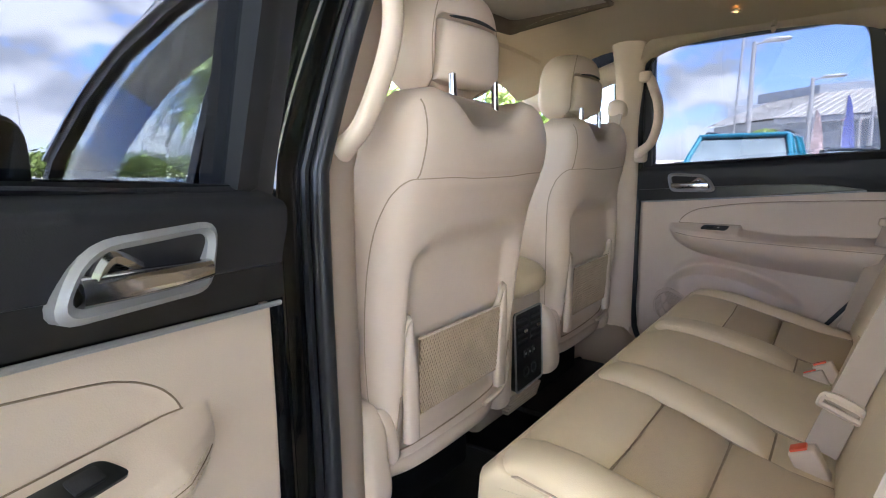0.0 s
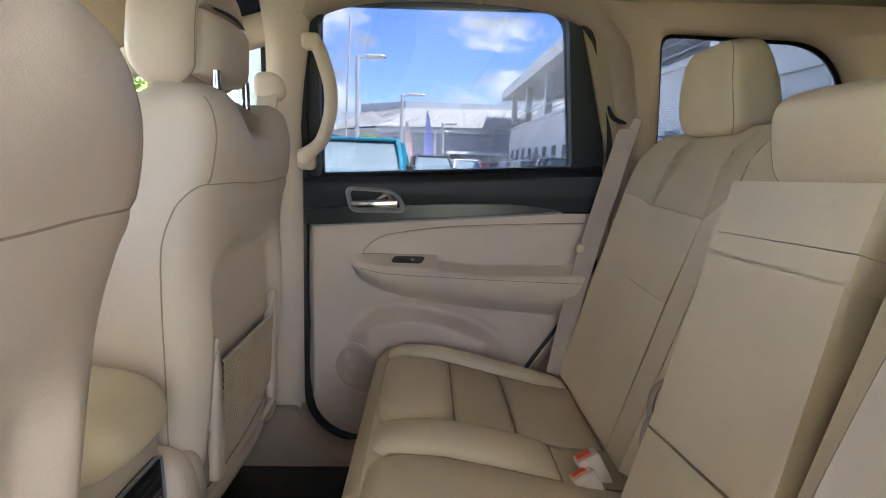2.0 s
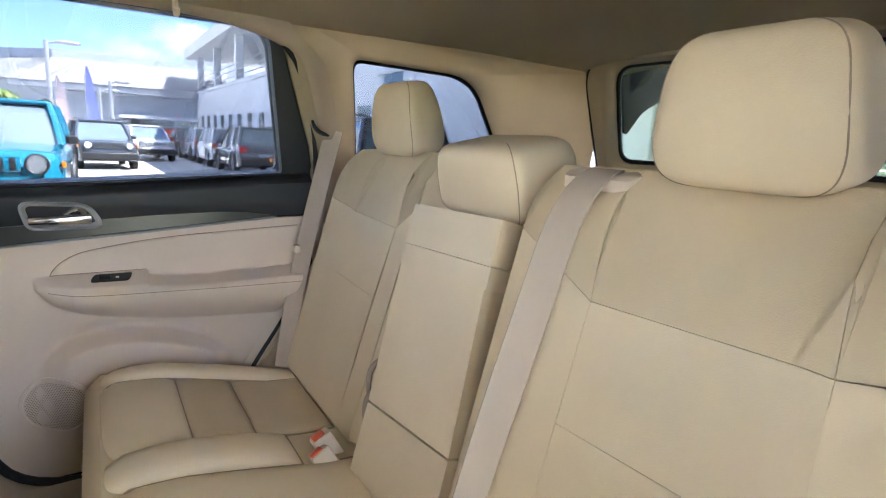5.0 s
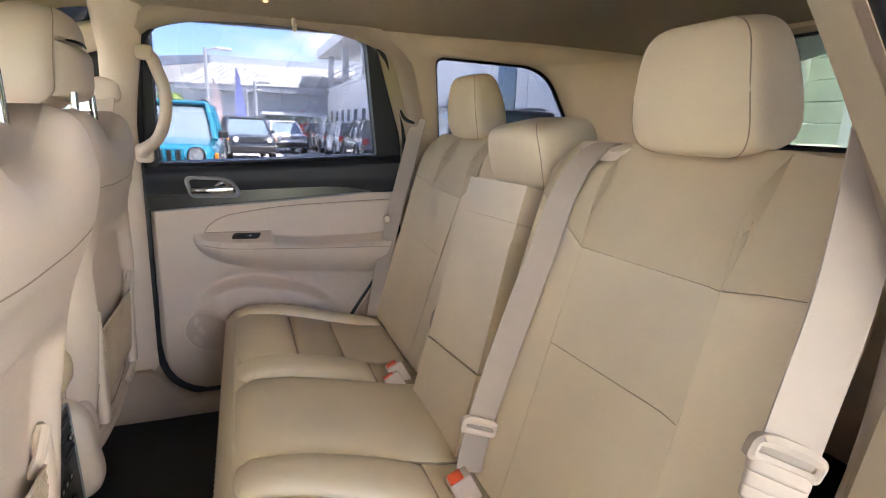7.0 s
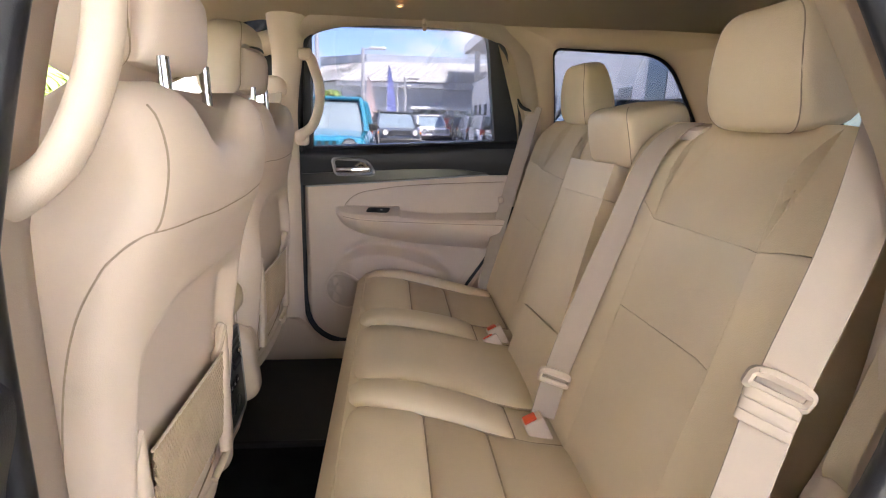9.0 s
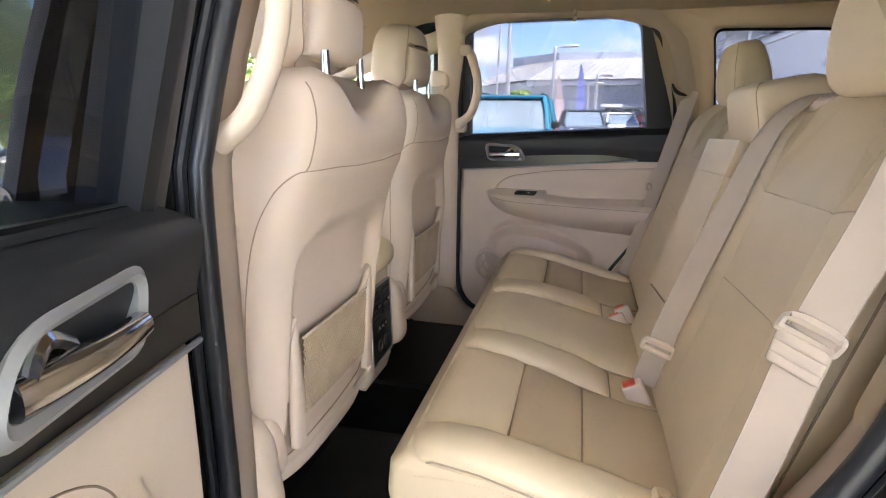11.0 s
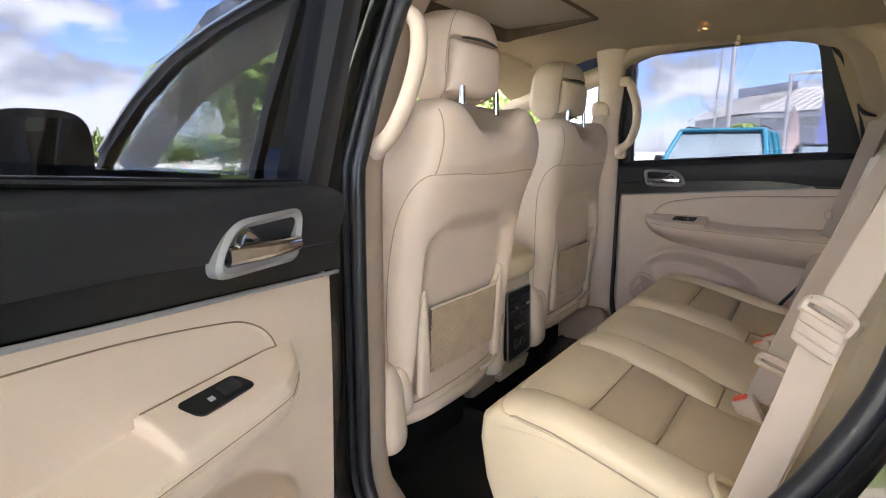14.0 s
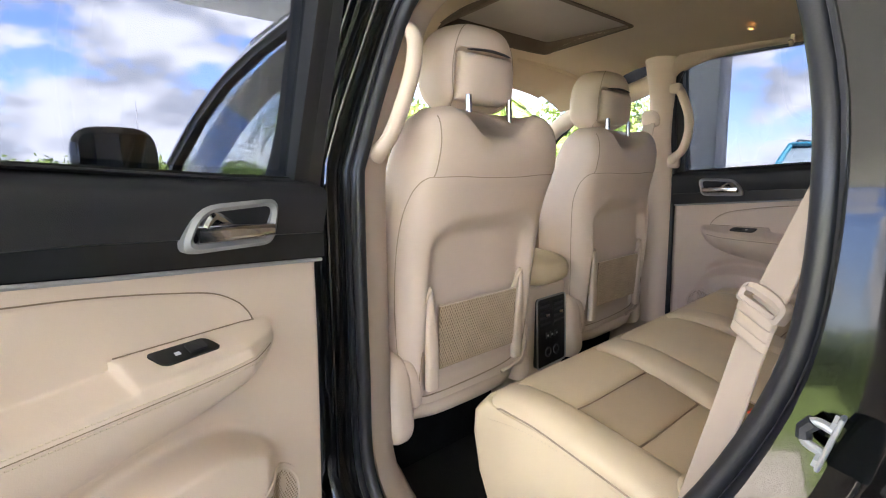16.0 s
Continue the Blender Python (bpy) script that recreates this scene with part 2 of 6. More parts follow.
def lin(keys):
    def f(x):
        if x <= keys[0][0]:
            return keys[0][1]
        for (a, p), (b, q) in zip(keys, keys[1:]):
            if x <= b:
                return lerp(p, q, (x - a) / (b - a))
        return keys[-1][1]
    return f


EDGE = [-1, -0.985, -0.955, -0.91, -0.84, -0.7, -0.45, -0.15, 0.15, 0.45, 0.7, 0.84, 0.91, 0.955, 0.985, 1]


def pad(bm, quad, surf, puff, back=0.03, p=2.5, q=1.7):
    """An upholstered panel: quad of four 2D corners (round in order), surf(a, b) its base surface, puff its crown."""
    q0, q1, q2, q3 = [Vector((*c, 0)) for c in quad]

    def at(u, v):
        s, t = (u + 1) / 2, (v + 1) / 2
        c = q0.lerp(q1, s).lerp(q3.lerp(q2, s), t)
        return c
    rows, base = [], []
    for v in EDGE:
        row = []
        for u in EDGE:
            c = at(u, v)
            e = 0.002
            o = surf(c.x, c.y)
            nrm = (surf(c.x + e, c.y) - o).cross(surf(c.x, c.y + e) - o).normalized()
            h = puff * 1.12 * (max(1 - abs(u) ** p, 0) * max(1 - abs(v) ** p, 0)) ** (1 / q)
            row.append((o, nrm, h))
        rows.append(row)
    top = grid(bm, [[o + nn * h for o, nn, h in row] for row in rows])
    ring = [(0, i) for i in range(15)] + [(j, 15) for j in range(15)] + [(15, i) for i in range(15, 0, -1)] + [(j, 0) for j in range(15, 0, -1)]
    low = [bm.verts.new(rows[j][i][0] - rows[j][i][1] * back) for j, i in ring]
    for k in range(len(ring)):
        a, b = ring[k], ring[(k + 1) % len(ring)]
        bm.faces.new((top[a[0]][a[1]], low[k], low[(k + 1) % len(ring)], top[b[0]][b[1]]))
    bm.faces.new(low)
    return bm


def pillow(bm, centre, half, m=None, ns=(3.0, 3.0), nu=40, nv=20, shape=None):
    """A soft block: a superellipsoid of half sizes, then an own shape."""
    rows = []
    for j in range(1, nv):
        b = math.pi * j / nv - math.pi / 2
        cb, sb = sup(b, ns[1])
        row = []
        for i in range(nu):
            ca, sa = sup(2 * math.pi * i / nu, ns[0])
            p = Vector((half[0] * ca * cb, half[1] * sa * cb, half[2] * sb))
            if shape:
                p = shape(p)
            p += Vector(centre)
            row.append(m @ p if m else p)
        rows.append(row)
    grid(bm, rows, close_u=True, cap=True)
    return bm


def prism(bm, outline, place, t0, t1, holes=()):
    """A plate from a 2D outline between two depths; place(a, b, depth) gives the point."""
    a = [bm.verts.new(place(*p, t0)) for p in outline]
    b = [bm.verts.new(place(*p, t1)) for p in outline]
    n = len(a)
    for i in range(n):
        bm.faces.new((a[i], a[(i + 1) % n], b[(i + 1) % n], b[i]))
    bm.faces.new(a[::-1])
    bm.faces.new(b)
    return bm


def band(bm, outer, inner, place, t0, t1, crown=0.0):
    """A frame between two outlines with the same number of points."""
    rows = [[place(*p, t0) for p in outer], [place(*p, t1) for p in outer]]
    if crown:
        rows.append([place((p[0] + q[0]) / 2, (p[1] + q[1]) / 2, t1 + crown) for p, q in zip(outer, inner)])
    rows += [[place(*p, t1) for p in inner], [place(*p, t0) for p in inner]]
    grid(bm, rows, close_u=True, close_v=True)
    return bm


def rounded(pts, r, n=5):
    """A polygon's corners rounded; r one radius or one for each corner."""
    out, m = [], len(pts)
    for i in range(m):
        a, b, c = Vector((*pts[i - 1], 0)), Vector((*pts[i], 0)), Vector((*pts[(i + 1) % m], 0))
        rr = r[i] if isinstance(r, (list, tuple)) else r
        p, q = b + (a - b).normalized() * rr, b + (c - b).normalized() * rr
        for k in range(n + 1):
            t = k / n
            s = p.lerp(b, t).lerp(b.lerp(q, t), t)
            out.append((s.x, s.y))
    return out


CX = 0.035   # the car's middle


def side_x(s, x):
    """The place across the car for the far side (s = 1) or its mirror image (s = -1)."""
    return CX + s * (x - CX)


# ---- the car's shell ----
def lean_in(z):
    """How far the side of the car leans inwards above the belt line."""
    return max(0.0, z - 1.2) * 0.33


def wall_x(s, z, out=0.0):
    return side_x(s, 0.775 + out - lean_in(z))


OPENING = [(0.80, 0.60), (0.805, 0.80), (0.805, 1.05), (0.80, 1.25), (0.785, 1.42), (0.755, 1.525), (0.66, 1.565), (0.45, 1.575), (0.28, 1.565),
           (0.185, 1.525), (0.125, 1.40), (0.082, 1.25), (0.075, 1.12), (0.093, 1.0), (0.155, 0.86), (0.245, 0.72), (0.32, 0.60), (0.42, 0.515), (0.58, 0.49), (0.73, 0.51)]


def opening_loop(grow=0.0, n=4):
    """The door opening as (y, z), grown outwards in its plane."""
    line = smooth_line([(y, z, 0) for y, z in OPENING], n, closed=True)
    m, out = len(line), []
    for i, p in enumerate(line):
        d = (line[(i + 1) % m] - line[i - 1]).normalized()
        out.append((p.x + d.y * grow, p.y - d.x * grow))
    return out


floor = bmesh.new()
box(floor, (-0.72, -1.3, 0.40), (0.79, 2.3, 0.44), 0.01)
floor = single("floor", finish(floor), CARPET, "black carpeted car floor", "floor", "structure")

# headliner with a rectangular sunshade recess
def roof_z(x, y):
    a = abs(x - CX)
    return 1.620 - 0.048 * (a / 0.66) ** 3 - 0.012 * sstep(-0.3, -0.95, y) - sstep(0.90, 1.28, y) * (0.085 + 0.06 * (a / 0.66) ** 4)


RX0, RX1, RY0, RY1 = -0.26, 0.25, 0.756, 1.06
bm = bmesh.new()
xs = [CX - 0.632 + 1.264 * i / 44 for i in range(45)]
xs = sorted(set([x for x in xs if min(abs(x - RX0), abs(x - RX1)) > 0.012] + [RX0, RX1]))
ys = [-0.92 + 2.20 * i / 60 for i in range(61)]
ys = sorted(set([y for y in ys if min(abs(y - RY0), abs(y - RY1)) > 0.02] + [RY0, RY1]))
V = {(i, j): bm.verts.new((x, y, roof_z(x, y))) for i, x in enumerate(xs) for j, y in enumerate(ys)}
for i in range(len(xs) - 1):
    for j in range(len(ys) - 1):
        if RX0 - 1e-6 <= xs[i] and xs[i + 1] <= RX1 + 1e-6 and RY0 - 1e-6 <= ys[j] and ys[j + 1] <= RY1 + 1e-6:
            continue
        bm.faces.new((V[i, j], V[i + 1, j], V[i + 1, j + 1], V[i, j + 1]))
bmesh.ops.solidify(bm, geom=bm.faces[:], thickness=-0.012)
ceiling = single("ceiling", finish(bm), HEADLINER, "beige cloth headliner with a sunroof opening", "ceiling", "structure")
# ring and skirt coloured dark to give the shaded gap round the sunshade
bm = bmesh.new()
loop_r = rounded([(RX0, RY0), (RX1, RY0), (RX1, RY1), (RX0, RY1)], 0.03)
tube(bm, [(x, y, roof_z(x, y) - 0.0005) for x, y in loop_r], 0.003, 8, closed=True)
lo_, hi_ = [(x, y, roof_z(x, y) - 0.002) for x, y in loop_r], [(CX + (x - CX) * 1.01, y, 1.630) for x, y in loop_r]
grid(bm, [lo_, hi_, [(CX + (x - CX) * 1.06, (y - 0.9) * 1.06 + 0.9, 1.630) for x, y in loop_r], [(CX + (x - CX) * 1.06, (y - 0.9) * 1.06 + 0.9, z) for x, y, z in lo_]], close_u=True, close_v=True)
trim = single("trim", finish(bm), GAP_SHADE, "dark ring for the shaded gap round the sunroof opening", "trim", "structure")
bm = bmesh.new()
box(bm, (RX0 - 0.03, RY0 - 0.03, 1.626), (RX1 + 0.03, RY1 + 0.03, 1.636), 0.003)
single("sunshade", finish(bm), SHADE_CLOTH, "closed taupe cloth sunshade of the sunroof", "sunshade")

# roof skin outside, between the side rails
RAIL = lin([(-1.5, 1.36), (-1.1, 1.49), (-0.5, 1.575), (0.3, 1.615), (0.75, 1.59), (0.98, 1.525), (1.15, 1.49), (1.31, 1.435), (1.44, 1.35), (1.545, 1.236), (1.62, 1.16)])


def rail(s, y, out=0.0):
    z = RAIL(y)
    return Vector((wall_x(s, z, 0.13 + out), y, z))


bm = bmesh.new()
rows = []
for j in range(30):
    y = -1.35 + 2.62 * j / 29
    a, b = rail(-1, y), rail(1, y)
    rows.append([a.lerp(b, t) + Vector((0, 0.06 * math.sin(math.pi * t) * sstep(0.6, 1.07, y), (1.70 - 0.03 * sstep(0.6, 1.1, y) - 0.04 * sstep(-0.7, -1.35, y) - RAIL(y)) * math.sin(math.pi * t) ** 0.5)) for t in [i / 24 for i in range(25)]])
grid(bm, rows)
bmesh.ops.solidify(bm, geom=bm.faces[:], thickness=0.008)
single("roof", finish(bm), PAINT, "glossy black painted car roof", "roof", "structure")


def side(s):
    """Pillar trims, jamb, seal and skin of one side of the car."""
    which = "right" if s > 0 else "left"
    # painted jamb round the opening
    bm = bmesh.new()
    shift = lambda y: 0.028 * sstep(0.45, 0.2, y) if s < 0 else 0.0

    def loop3(s, grow, out):
        """The opening; its rear edge stands further out on the near side."""
        return [Vector((wall_x(s, z, out + shift(y)), y, z)) for y, z in opening_loop(grow)]

    def jamb(front, rear):
        """One line round the jamb; the near rear edge has a broad face that leans outwards to its foot."""
        if s > 0:
            return loop3(s, *front)
        line = []
        for a, b, (y, z) in zip(loop3(s, *front), loop3(s, *rear), opening_loop(0.0)):
            b = b - Vector((0.14 * max(0.0, 1.22 - z) * sstep(0.012, 0.032, rear[1]), 0, 0))
            line.append(a.lerp(b, sstep(0.45, 0.22, y)))
        return line
    rows = [jamb(a, b) for a, b in (((0.010, -0.004), (0.010, -0.004)), ((0.024, 0.012), (0.017, 0.012)), ((0.030, 0.024), (0.021, 0.022)), ((0.034, 0.035), (0.026, 0.030)), ((0.037, 0.055), (0.044, 0.0325)), ((0.040, 0.075), (0.064, 0.036)),
                                    ((0.050, 0.088), (0.080, 0.043)), ((0.058, 0.092), (0.092, 0.060)), ((0.064, 0.13), (0.102, 0.10)), ((0.085, 0.142), (0.122, 0.142)))]
    grid(bm, rows, close_u=True)
    bmesh.ops.solidify(bm, geom=bm.faces[:], thickness=0.004)
    wall = single("wall_" + which, finish(bm), PAINT, "glossy black painted door jamb of the car", "door jamb", "structure")
    # seal
    bm = bmesh.new()
    if s > 0:
        tube(bm, loop3(s, 0.020, -0.014), 0.011, 10, closed=True)
    else:
        tube(bm, loop3(s, 0.008, 0.006), 0.0135, 12, closed=True)
    if s < 0:
        tube(bm, loop3(s, 0.024, 0.020), 0.007, 8, closed=True)
    part("seal", finish(bm), RUBBER, wall, "black rubber door seal")
    # inner edge trim in beige along the opening
    bm = bmesh.new()
    g = 0.018 if s > 0 else 0.0
    def lip(grow, out):
        """The trim's edge; deeper along the near front pillar."""
        deep = lambda y: 1.0 if s > 0 else lerp(1.7, 2.0, sstep(0.45, 0.62, y))
        line = []
        for (y, z), (ya, za) in zip(opening_loop(grow), opening_loop(grow - 0.030)):
            k = sstep(1.49, 1.56, za)
            y, z = lerp(y, ya, k), lerp(z, za, k)
            line.append(Vector((wall_x(s, z, out * deep(y) + shift(y)), y, z)))
        return line
    rows = [lip(0.012 + g, -0.008), lip(0.010 + g, -0.020), lip(0.018 + g, -0.034), lip(0.040 + g, -0.042), lip(0.065 + g, -0.036)]
    grid(bm, rows, close_u=True)
    bmesh.ops.solidify(bm, geom=bm.faces[:], thickness=0.004)
    part("edge_trim", finish(bm), PLASTIC, wall)
    # B pillar trim
    bm = bmesh.new()
    rows = []
    for z in [0.44, 0.6, 0.8, 0.95, 1.0, 1.1, 1.2, 1.3, 1.4, 1.48, 1.56, 1.60]:
        f = 0.825 - 0.05 * sstep(1.25, 1.6, z)
        wdt = 0.165 - 0.075 * sstep(0.8, 1.3, z) + 0.03 * sstep(1.40, 1.60, z)
        rows.append([Vector((wall_x(s, z, o), f + wdt * t, z)) for t, o in ((0.04, -0.004), (0, -0.022), (0.06, -0.036), (0.18, -0.046), (0.34, -0.053), (0.5, -0.056), (0.66, -0.053), (0.82, -0.046), (0.94, -0.032), (1, -0.002))])
    grid(bm, rows)
    part("pillar_trim", finish(bm), PLASTIC, wall, "beige plastic B-pillar trim")
    # painted outside of the B pillar, with two rolled beads that catch the light
    bm = bmesh.new()
    rows = []
    for k in range(26):
        z = lerp(0.46, 1.575, k / 25)
        f = 0.842 - 0.045 * sstep(1.25, 1.58, z)
        rows.append([Vector((wall_x(s, z, o), f + dy, z)) for dy, o in ((0.0, 0.05), (0.004, 0.080), (0.010, 0.094), (0.030, 0.104), (0.060, 0.108), (0.110, 0.108))])
    grid(bm, rows)
    bmesh.ops.solidify(bm, geom=bm.faces[:], thickness=0.004)
    pillar = part("pillar_panel", finish(bm), PAINT, wall, "glossy black B-pillar")
    for dy, o, r in ((-0.004, 0.060, 0.0045), (0.016, 0.104, 0.004)):
        bm = bmesh.new()
        tube(bm, [Vector((wall_x(s, z, o), 0.842 - 0.045 * sstep(1.25, 1.58, z) + dy, z)) for z in [lerp(0.48, 1.56, k / 25) for k in range(26)]], r, 8)
        part("bead", finish(bm), PAINT, pillar)
    # C pillar trim round the quarter window, bending in towards the tailgate
    n = 8
    outer = rounded([(0.205, 1.60), (-0.86, 1.58), (-0.90, 0.95), (0.10, 0.95), (0.058, 1.12), (0.072, 1.26)], [0.05, 0.05, 0.05, 0.05, 0.03, 0.03], n)
    inner = rounded([(-0.005, 1.535), (-0.40, 1.53), (-0.60, 1.27), (-0.055, 1.27), (-0.047, 1.32), (-0.036, 1.38)], [0.035, 0.10, 0.04, 0.02, 0.01, 0.01], n)
    bm = bmesh.new()
    pl = lambda y, z, d: Vector((wall_x(s, z, d - 0.36 * max(0.0, -0.52 - y) ** 1.3), y, z))
    rows = [[pl(*p, 0.012) for p in outer], [pl(*p, -0.018) for p in outer]]
    for t, d in ((0.12, -0.026), (0.3, -0.030), (0.6, -0.030), (0.85, -0.024), (0.97, -0.008)):
        rows.append([pl(lerp(p[0], q[0], t), lerp(p[1], q[1], t), d) for p, q in zip(outer, inner)])
    rows += [[pl(*p, 0.02) for p in inner]]
    grid(bm, rows, close_u=True)
    bmesh.ops.solidify(bm, geom=bm.faces[:], thickness=0.004)
    part("pillar_trim", finish(bm), PILLAR, wall, "beige C-pillar trim round the quarter window")
    bm = bmesh.new()
    tube(bm, [pl(*p, 0.012) for p in inner], 0.007, 6, closed=True)
    part("window_gasket", finish(bm), RUBBER, wall)
    bm = bmesh.new()
    prism(bm, inner, pl, 0.016, 0.021)
    g = part("window_pane", finish(bm), TINT, wall, "privacy-tinted quarter window pane")
    g.visible_shadow = False
    # lower wheel-arch trim
    bm = bmesh.new()
    k = 0.0 if s > 0 else -0.06
    prism(bm, rounded([(0.36 + k, 0.44), (0.325 + k, 0.60), (0.11 + k, 0.97), (-0.85, 0.97), (-0.85, 0.44)], 0.02), pl, -0.02 + k * 0.4, 0.02 + k * 0.5)
    part("wheel_arch_trim", finish(bm), PLASTIC, wall)
    # outside skin of the rear quarter
    ring = jamb((0.085, 0.142), (0.122, 0.142))
    bm = bmesh.new()
    idx = [i for i, p in enumerate(ring) if p.y < 0.42 and p.z < 1.235]
    far_ring = []
    for i in idx:
        p = ring[i]
        far_ring.append(Vector((side_x(s, 0.93 - lean_in(p.z) * 1.0), -1.75, 0.42 + (p.z - 0.42) * 0.97)))
    near = [ring[i] for i in idx]
    flare = lambda p, k: Vector((s * (k + 0.06 * max(0.0, 1.2 - p.z)), 0, 0))
    mid = [a.lerp(b, 0.45) + flare(a, 0.03) for a, b in zip(near, far_ring)]
    grid(bm, [near, [a.lerp(b, 0.12) + flare(a, 0.018) for a, b in zip(near, far_ring)], mid, [p + flare(p, 0.0) for p in far_ring]])
    bmesh.ops.solidify(bm, geom=bm.faces[:], thickness=0.006)
    part("quarter_panel", finish(bm), PAINT, wall, "glossy black rear quarter panel")
    # sill
    bm = bmesh.new()
    box(bm, (min(side_x(s, 0.70), side_x(s, 0.90)), 0.2, 0.33), (max(side_x(s, 0.70), side_x(s, 0.90)), 2.2, 0.462), 0.02, 3)
    box(bm, (min(side_x(s, 0.73), side_x(s, 0.90)), 0.84, 0.40), (max(side_x(s, 0.73), side_x(s, 0.90)), 2.2, 0.57), 0.02, 3)
    part("sill", finish(bm), PAINT, wall)
    bm = bmesh.new()
    rows = []
    for k in range(30):
        y = lerp(0.30, 1.02, k / 29)
        up = 0.030 * sstep(0.42, 0.30, y) + 0.10 * sstep(0.74, 0.86, y)
        rows.append([Vector((side_x(s, x), y, z + u * up)) for x, z, u in ((0.660, 0.436, 0), (0.668, 0.462, 0.3), (0.684, 0.482, 0.8), (0.704, 0.490, 1), (0.735, 0.488, 1), (0.742, 0.470, 0.5))])
    grid(bm, rows)
    bmesh.ops.solidify(bm, geom=bm.faces[:], thickness=0.004)
    part("sill_trim", finish(bm), PLASTIC, wall, "beige plastic sill trim")
    if s < 0:
        c = Vector((wall_x(s, 0.985, 0.110), 0.037, 0.985))
        nn, tt, xx = Vector((0, 0.96, 0.27)), Vector((0, 0.27, -0.96)), Vector((-1, 0, 0))
        fr = Matrix((xx, nn, tt)).transposed().to_4x4()
        fr.translation = c
        fr = fr @ Matrix.Diagonal((0.80, 0.72, 0.75, 1))
        bm = bmesh.new()
        box(bm, (-0.009, -0.003, -0.034), (0.009, 0.003, 0.034), 0.003, 2, fr)
        striker = part("striker", finish(bm), SATIN, wall, "bright steel door striker")
        bm = bmesh.new()
        tube(bm, [fr @ Vector(p) for p in smooth_line([(-0.002, 0.0, 0.014), (-0.004, 0.02, 0.013), (-0.005, 0.026, 0.0), (-0.004, 0.02, -0.013), (-0.002, 0.0, -0.014)], 5)], 0.0040, 8)
        part("striker_loop", finish(bm), SATIN, striker)
        bm = bmesh.new()
        tube(bm, [fr @ Vector(p) for p in ((-0.0042, 0.021, -0.012), (-0.0052, 0.0265, 0.0), (-0.0046, 0.023, 0.010))], 0.0062, 8)
        part("striker_sleeve", finish(bm), DARK, striker)
        for dz in (-0.024, 0.024):
            bm = bmesh.new()
            tube(bm, [fr @ Vector((0, 0.002, dz)), fr @ Vector((0, 0.007, dz))], 0.0065, 6)
            part("bolt", finish(bm), SATIN, striker)
    return wall


wall_right = side(1)
wall_left = side(-1)


# ---- tailgate ----
tg = lambda x, z, d: Vector((x, -0.80 - (1.56 - z) * 0.42 - d, z))
outer = rounded([(-0.50, 1.615), (0.57, 1.615), (0.60, 0.92), (-0.53, 0.92)], [0.10, 0.10, 0.05, 0.05], 8)
inner = rounded([(-0.40, 1.594), (0.47, 1.594), (0.515, 1.305), (-0.445, 1.305)], [0.06, 0.06, 0.05, 0.05], 8)
bm = bmesh.new()
rows = [[tg(*p, 0.03) for p in outer], [tg(*p, -0.02) for p in outer]]
rows += [[tg(lerp(p[0], q[0], t), lerp(p[1], q[1], t), d) for p, q in zip(outer, inner)] for t, d in ((0.2, -0.035), (0.7, -0.035), (0.95, -0.015))]
rows += [[tg(*p, 0.03) for p in inner]]
grid(bm, rows, close_u=True)
bmesh.ops.solidify(bm, geom=bm.faces[:], thickness=0.004)
tail = single("wall_rear", finish(bm), PILLAR, "beige tailgate trim round the rear window", "tailgate", "structure")
bm = bmesh.new()
tube(bm, [tg(*p, -0.012) for p in outer], 0.012, 8, closed=True)
part("seal", finish(bm), RUBBER, tail)
bm = bmesh.new()
tube(bm, [tg(*p, 0.02) for p in inner], 0.008, 8, closed=True)
part("window_gasket", finish(bm), RUBBER, tail)
bm = bmesh.new()
prism(bm, inner, tg, 0.026, 0.031)
g = part("window_pane", finish(bm), TINT_REAR, tail, "privacy-tinted rear window")
g.visible_shadow = False
bm = bmesh.new()
box(bm, (-0.62, -1.05, 0.44), (0.69, -0.98, 0.95), 0.02)
part("lower_trim", finish(bm), PLASTIC, tail)

